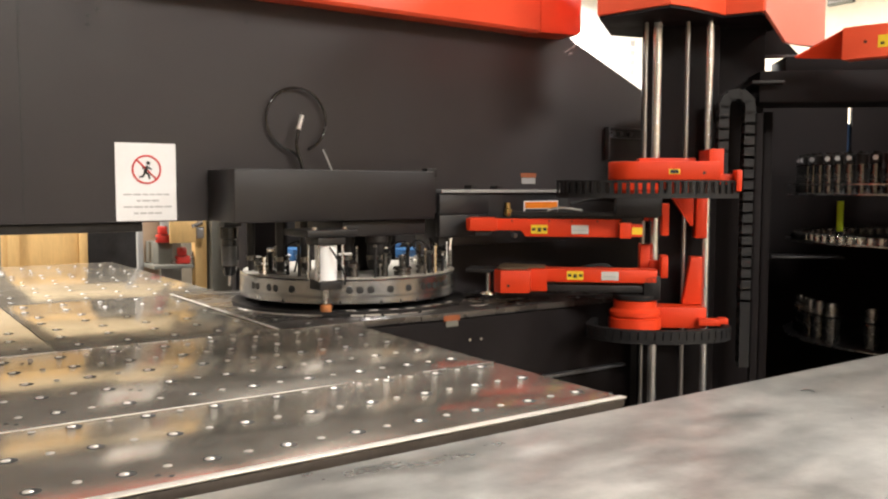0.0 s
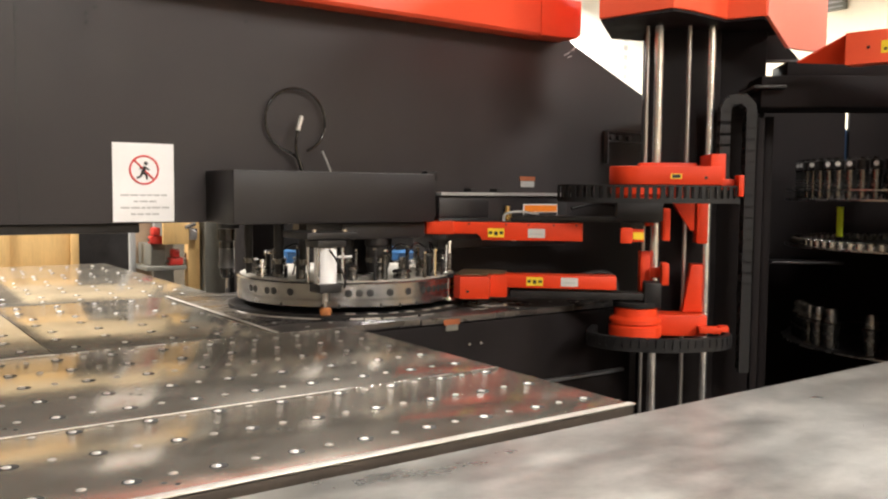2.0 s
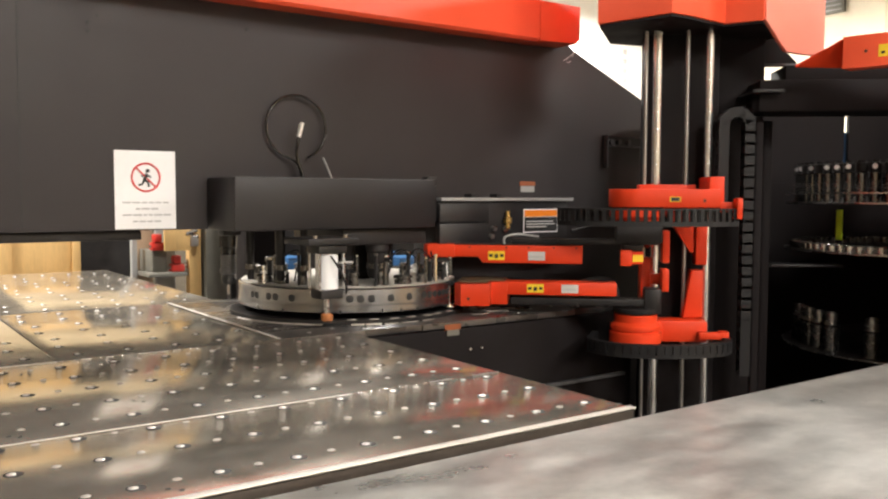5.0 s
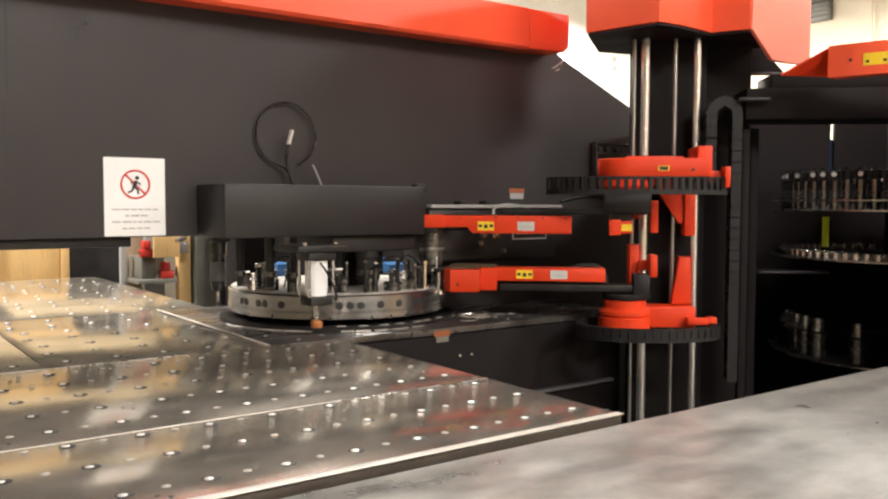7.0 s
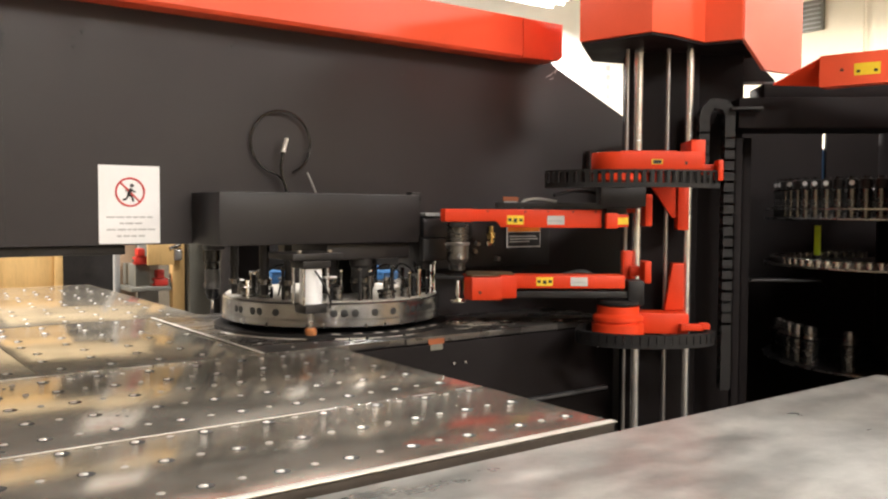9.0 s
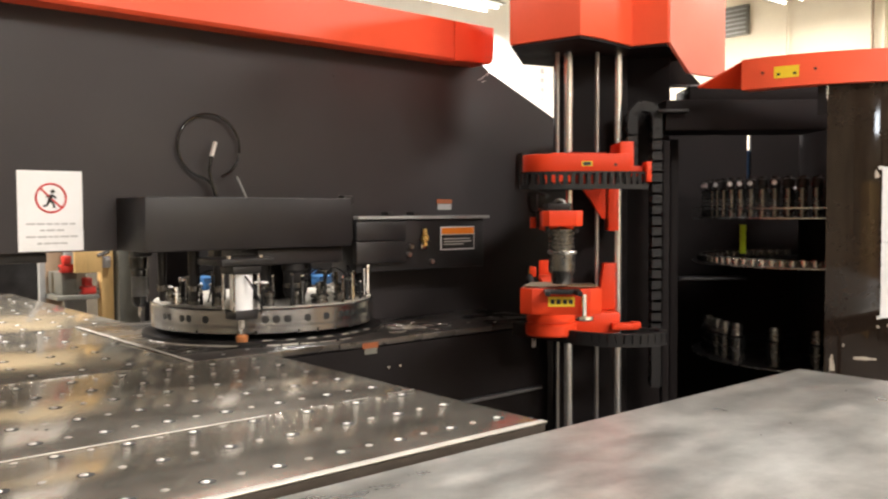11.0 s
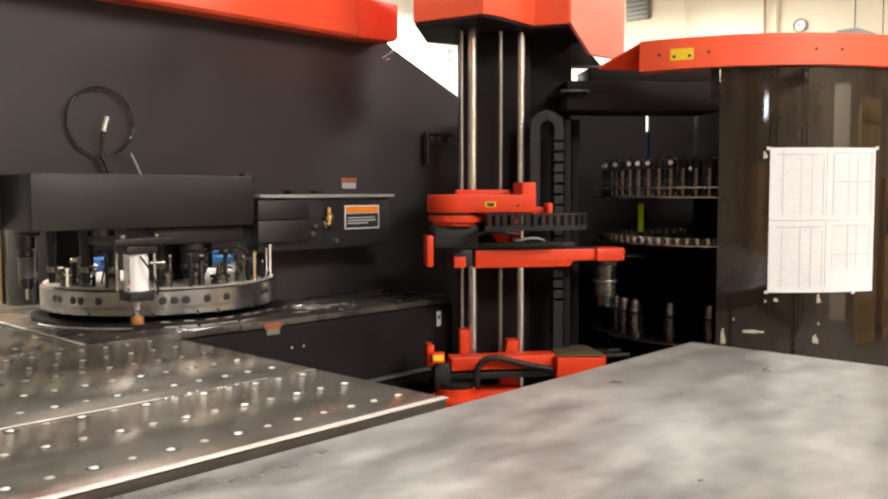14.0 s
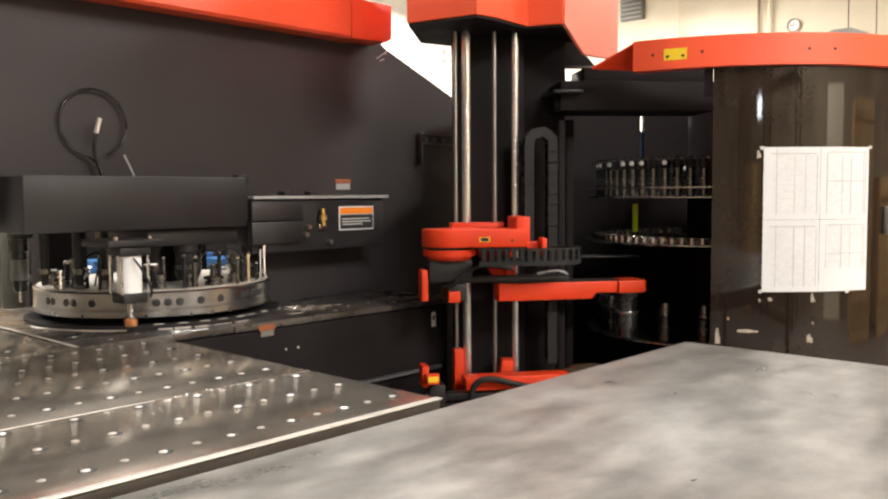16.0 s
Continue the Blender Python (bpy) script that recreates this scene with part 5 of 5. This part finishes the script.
for x, y, w, h, ma, nm in ((1.23, 4.40, 0.12, 0.075, M_BLUE, "blue_bin"), (2.18, 4.25, 0.34, 0.05, M_BLUE, "blue_bin"), (2.02, 4.45, 0.16, 0.085, M_BLUE, "blue_bin"), (1.05, 4.35, 0.14, 0.05, M_WHITE, "white_carton")):
    th = thing(nm, (x, y, 0.845), "white cardboard carton on the bench" if ma == M_WHITE else "blue plastic storage bin on the bench", "box", "boxes on the bench")
    part("body", box(bm_new(), x - w / 2, x + w / 2, y - 0.12, y + 0.12, 0.8455, 0.845 + h, 0.008), ma, th)
    part("rim", box(bm_new(), x - w / 2 - 0.006, x + w / 2 + 0.006, y - 0.126, y + 0.126, 0.845 + h + 0.0005, 0.845 + h + 0.016, 0.003), ma, th)

# things on the far walls
clk = thing("wall_clock", (10.6, 3.30, 3.64), "round white wall clock with a dark rim", "clock")
mc = Matrix.Translation((10.597, 3.30, 3.64)) @ pose(0, 0, 0, 0, -90)
part("rim", lathe(bm_new(), [(0.078, 0), (0.092, 0), (0.092, 0.03), (0.08, 0.03), (0.078, 0)], 32, (0, 0, 0), mc), M_BROWNWALL, clk)
part("face", lathe(bm_new(), [(0, 0.002), (0.0785, 0.002), (0.0785, 0.015), (0, 0.015)], 32, (0, 0, 0), mc), M_WHITE, clk)
part("pointer", box(bm_new(), -0.003, 0.003, 0.0, 0.05, 0.016, 0.019, 0, mc), M_INK, clk)
part("pointer", box(bm_new(), 0.0, 0.036, -0.003, 0.003, 0.016, 0.019, 0, mc), M_INK, clk)
lt = thing("wall_lettering", (7.9, 8.95, 0), "faded vertical lettering on the white panel", "lettering")
for k in range(7):
    part("letter_bar", box(bm_new(), 9.58, 9.68, 8.9555, 8.9595, 3.30 + 0.16 * k, 3.39 + 0.16 * k), M_PRINT, lt)
for y, r, ma in ((3.78, 0.018, M_BROWNWALL), (3.62, 0.024, M_CREAM), (5.0, 0.013, M_CREAM)):
    pi = thing("wall_pipe", (10.55, y, 0), "thin painted pipe running up the wall", "pipe", "wall pipes")
    part("tube", rod(bm_new(), (10.55, y, 0.0), (10.55, y, 5.0), r, 12), ma, pi)
    for z in (1.5, 3.2, 4.5):
        part("clip", box(bm_new(), 10.56, 10.6, y - r * 1.6, y + r * 1.6, z, z + 0.03, 0.003), M_GREY, pi)
vb = thing("wall_vent", (10.55, 5.8, 4.2), "dark square louvred vent on the wall", "vent")
part("frame", box(bm_new(), 10.53, 10.6, 5.6, 6.0, 4.05, 4.5, 0.01), M_OLIVE, vb)
for k in range(6):
    part("slat", box(bm_new(), 10.50, 10.529, 5.63, 5.97, 4.08 + k * 0.068, 4.10 + k * 0.068, 0.003), M_GREY, vb)

# rack and crates added behind the camera to vary the panel's reflections
rk2 = thing("reflection_rack", (-1.0, -5.6, 0), "unseen dark steel rack added to shape reflections", "rack")
for px in (-2.4, -0.2):
    for py in (-5.9, -5.2):
        part("post", box(bm_new(), px - 0.04, px + 0.04, py - 0.04, py + 0.04, 0, 3.0, 0.004), M_DARK, rk2)
for z in (0.5, 1.5, 2.5):
    part("shelf", box(bm_new(), -2.36, -0.24, -5.94, -5.16, z, z + 0.05, 0.004), M_DARK, rk2)
for x, y, w, h in ((3.6, -5.4, 1.2, 2.2), (5.2, -5.2, 1.0, 1.5), (-3.3, -5.3, 0.8, 1.7)):
    wc = thing("reflection_crate", (x, y, 0), "unseen tall plywood crate added to shape reflections", "crate", "crates by the wall")
    part("body", box(bm_new(), x - w / 2, x + w / 2, y - 0.5, y + 0.5, 0.1, h, 0.005), M_WOOD, wc)
    part("skid", box(bm_new(), x - w / 2, x + w / 2, y - 0.5, y - 0.4, 0.0, 0.0995, 0.003), M_WOOD, wc)
    part("skid", box(bm_new(), x - w / 2, x + w / 2, y + 0.4, y + 0.5, 0.0, 0.0995, 0.003), M_WOOD, wc)
    for z in (0.35, h - 0.2):
        part("batten", box(bm_new(), x - w / 2, x + w / 2, y + 0.501, y + 0.53, z, z + 0.1, 0.003), M_WOOD, wc)


# ---- movements ----
def ramp(rows, t):
    """A value eased between the rows of (seconds, value)."""
    if t <= rows[0][0]:
        return rows[0][1]
    for (a, va), (b, vb) in zip(rows, rows[1:]):
        if t <= b:
            return va + (vb - va) * (t - a) / (b - a)
    return rows[-1][1]


Z_UP = [(0, 1.479), (2.0, 1.477), (2.2, 1.455), (2.45, 1.412), (2.6, 1.405), (6.2, 1.405), (6.4, 1.424), (6.5, 1.446), (7.0, 1.553), (7.3, 1.597), (7.5, 1.609), (8.0, 1.612), (11.55, 1.611), (11.7, 1.578), (12.0, 1.466), (12.25, 1.385), (12.4, 1.370), (13.0, 1.365), (15.15, 1.366), (15.35, 1.347), (15.5, 1.327), (15.75, 1.278), (16.0, 1.228)]
Z_LOW = [(0, 0.807), (1.8, 0.806), (2.0, 0.796), (2.3, 0.788), (6.2, 0.786), (6.4, 0.812), (6.5, 0.83), (6.8, 0.862), (7.1, 0.875), (8.0, 0.878), (11.55, 0.879), (11.7, 0.85), (12.0, 0.715), (12.3, 0.575), (12.5, 0.522), (12.8, 0.472), (13.1, 0.456), (15.15, 0.452), (15.5, 0.411), (16.0, 0.370)]
TURN = [(0, 136.4), (8.6, 136.4), (8.9, 140), (9.4, 158), (10.0, 187), (10.3, 206), (10.4, 211.5), (10.5, 216), (10.7, 222), (11.0, 225.8), (11.5, 228), (11.6, 233), (11.7, 246), (11.8, 262), (11.9, 281), (12.0, 301), (12.1, 315), (12.2, 321), (12.35, 323.5), (16, 323.5)]
REACH_UP = [(0, 0.615), (0.3, 0.672), (0.5, 0.715), (0.8, 0.774), (0.95, 0.79), (8.3, 0.79), (8.5, 0.765), (9.2, 0.61), (9.4, 0.592), (13.55, 0.588), (13.8, 0.614), (14.0, 0.65), (14.3, 0.735), (14.5, 0.765), (14.7, 0.772), (16, 0.772)]
REACH_LOW = [(0, 0.632), (0.3, 0.650), (0.5, 0.690), (0.8, 0.755), (1.0, 0.786), (1.2, 0.794), (8.3, 0.794), (8.5, 0.765), (9.2, 0.67), (9.4, 0.655), (13.55, 0.65), (13.8, 0.665), (14.0, 0.69), (14.3, 0.748), (14.5, 0.768), (14.7, 0.772), (16, 0.772)]
TIMES = sorted({t for rows in (Z_UP, Z_LOW, TURN, REACH_UP, REACH_LOW) for t, _ in rows} | {5.2, 9.0, 9.7})


def bowed(points, n, step):
    """n places at even steps along a smooth line through the points, with the heading at each."""
    line = smooth_path(points, 10)
    out, k, left = [], 0, step * 0.5
    for a, b in zip(line, line[1:]):
        d = (b - a).length
        while left <= d and len(out) < n:
            out.append((a.lerp(b, left / d), (b - a).normalized()))
            left += step
        left -= d
    while len(out) < n:
        out.append((out[-1][0] + out[-1][1] * step, out[-1][1]))
    return out


# plan of the flat chains in the carriage's own axes for three turns of the arm
UPPER_BOW = {177.4: [(0.355, -0.13), (0.22, -0.20), (0.05, -0.235), (-0.14, -0.215), (-0.265, -0.15), (-0.305, -0.06), (-0.25, 0.0)],
             270.0: [(0.355, -0.13), (0.25, -0.19), (0.10, -0.215), (-0.03, -0.21), (-0.115, -0.16), (-0.10, -0.10), (-0.02, -0.09)],
             330.0: [(0.30, -0.06), (0.34, -0.03), (0.45, -0.03), (0.50, -0.085), (0.43, -0.155), (0.30, -0.18), (0.14, -0.17)],
             364.5: [(0.17, 0.03), (0.30, 0.02), (0.45, -0.005), (0.515, -0.075), (0.46, -0.15), (0.32, -0.175), (0.16, -0.165)]}
LOWER_BOW = {177.4: [(0.345, 0.0), (0.35, -0.07), (0.28, -0.15), (0.10, -0.21), (-0.08, -0.19), (-0.18, -0.09), (-0.17, 0.03)],
             270.0: [(0.345, 0.0), (0.43, -0.05), (0.43, -0.13), (0.34, -0.18), (0.22, -0.175), (0.13, -0.13), (0.08, -0.08)],
             364.5: [(0.345, 0.0), (0.42, -0.03), (0.45, -0.10), (0.36, -0.15), (0.25, -0.14), (0.16, -0.11), (0.10, -0.05)]}


def bow_at(bows, turn, z):
    keys = sorted(bows)
    a = min(max(turn - AZ, keys[0]), keys[-1])
    lo = max(k for k in keys if k <= a)
    hi = min(k for k in keys if k >= a)
    f = 0 if hi == lo else (a - lo) / (hi - lo)
    return [Vector((p[0] + (q[0] - p[0]) * f, p[1] + (q[1] - p[1]) * f, z)) for p, q in zip(bows[lo], bows[hi])]


def upright_loop(zu):
    """The tall chain: up from the carriage, over a bend, down to its fixed end."""
    top = 1.703 + 0.5 * (zu - 1.48)
    pts = [(0.352, zu - 0.09)]
    z = zu - 0.09
    while z < top - 0.03:
        z += 0.03
        pts.append((0.352, min(z, top)))
    pts += [(0.403 - 0.051 * math.cos(math.pi * k / 10), top + 0.051 * math.sin(math.pi * k / 10)) for k in range(1, 11)]
    z = top
    while z > 0.2:
        z -= 0.03
        pts.append((0.454, z))
    return [Vector((u, 0.12, z)) for u, z in pts]


def along(points, n, step):
    out, left = [], step * 0.5
    for a, b in zip(points, points[1:]):
        d = (b - a).length
        while d > 1e-6 and left <= d and len(out) < n:
            out.append((a.lerp(b, left / d), (b - a).normalized()))
            left += step
        left -= d
    return out


def motions():
    rows = {k: [] for k in ("UP", "LO", "SU", "SL", "AU", "AL", "TOOL", "CU", "CL")}
    cu, cl, cv = [[] for _ in CU_LINKS], [[] for _ in CL_LINKS], [[] for _ in CV_LINKS]
    for t in TIMES:
        zu, zl, a = ramp(Z_UP, t), ramp(Z_LOW, t), ramp(TURN, t)
        ru, rl = ramp(REACH_UP, t), ramp(REACH_LOW, t)
        c, s = math.cos(radians(a)), math.sin(radians(a))
        rows["UP"].append((t, pose(PX, PY, zu, 0, 0, AZ)))
        rows["LO"].append((t, pose(PX, PY, zl, 0, 0, AZ)))
        rows["CU"].append((t, pose(PX, PY, zu, 0, 0, AZ)))
        rows["CL"].append((t, pose(PX, PY, zl, 0, 0, AZ)))
        rows["SU"].append((t, pose(PX, PY, zu, 0, 0, a)))
        rows["SL"].append((t, pose(PX, PY, zl, 0, 0, a)))
        rows["AU"].append((t, pose(PX + ru * c, PY + ru * s, zu, 0, 0, a)))
        rows["AL"].append((t, pose(PX + rl * c, PY + rl * s, zl, 0, 0, a)))
        if t < 6.2:
            rows["TOOL"].append((t, pose(PX + 0.79 * math.cos(radians(136.4)), PY + 0.79 * math.sin(radians(136.4)), 1.405 - 0.279, 0, 0, 136.4)))
        else:
            rows["TOOL"].append((t, pose(PX + ru * c, PY + ru * s, zu - 0.279, 0, 0, a)))
        for links, keyed, bows, z in ((CU_LINKS, cu, UPPER_BOW, -0.108), (CL_LINKS, cl, LOWER_BOW, 0.002)):
            for row, (p, d) in zip(keyed, bowed(bow_at(bows, a, z), len(links), 0.030)):
                row.append((t, pose(*p, 0, 0, math.degrees(math.atan2(d.y, d.x)))))
        for row, (p, d) in zip(cv, along(upright_loop(zu), len(CV_LINKS), 0.045)):
            w = MU @ p
            m = MU.to_3x3()
            x, y = (m @ d).normalized(), (m @ Vector((0, 1, 0)))
            turn = Matrix((x, y.cross(x), y)).transposed()
            row.append((t, Matrix.Translation(w) @ turn.to_4x4()))
    for ob, key in ((UP, "UP"), (LO, "LO"), (SU, "SU"), (SL, "SL"), (AU, "AU"), (AL, "AL"), (TOOL, "TOOL"), (CU, "CU"), (CL, "CL")):
        walk(ob, rows[key])
    for links, keyed in ((CU_LINKS, cu), (CL_LINKS, cl), (CV_LINKS, cv)):
        for ob, r in zip(links, keyed):
            walk(ob, r)


motions()
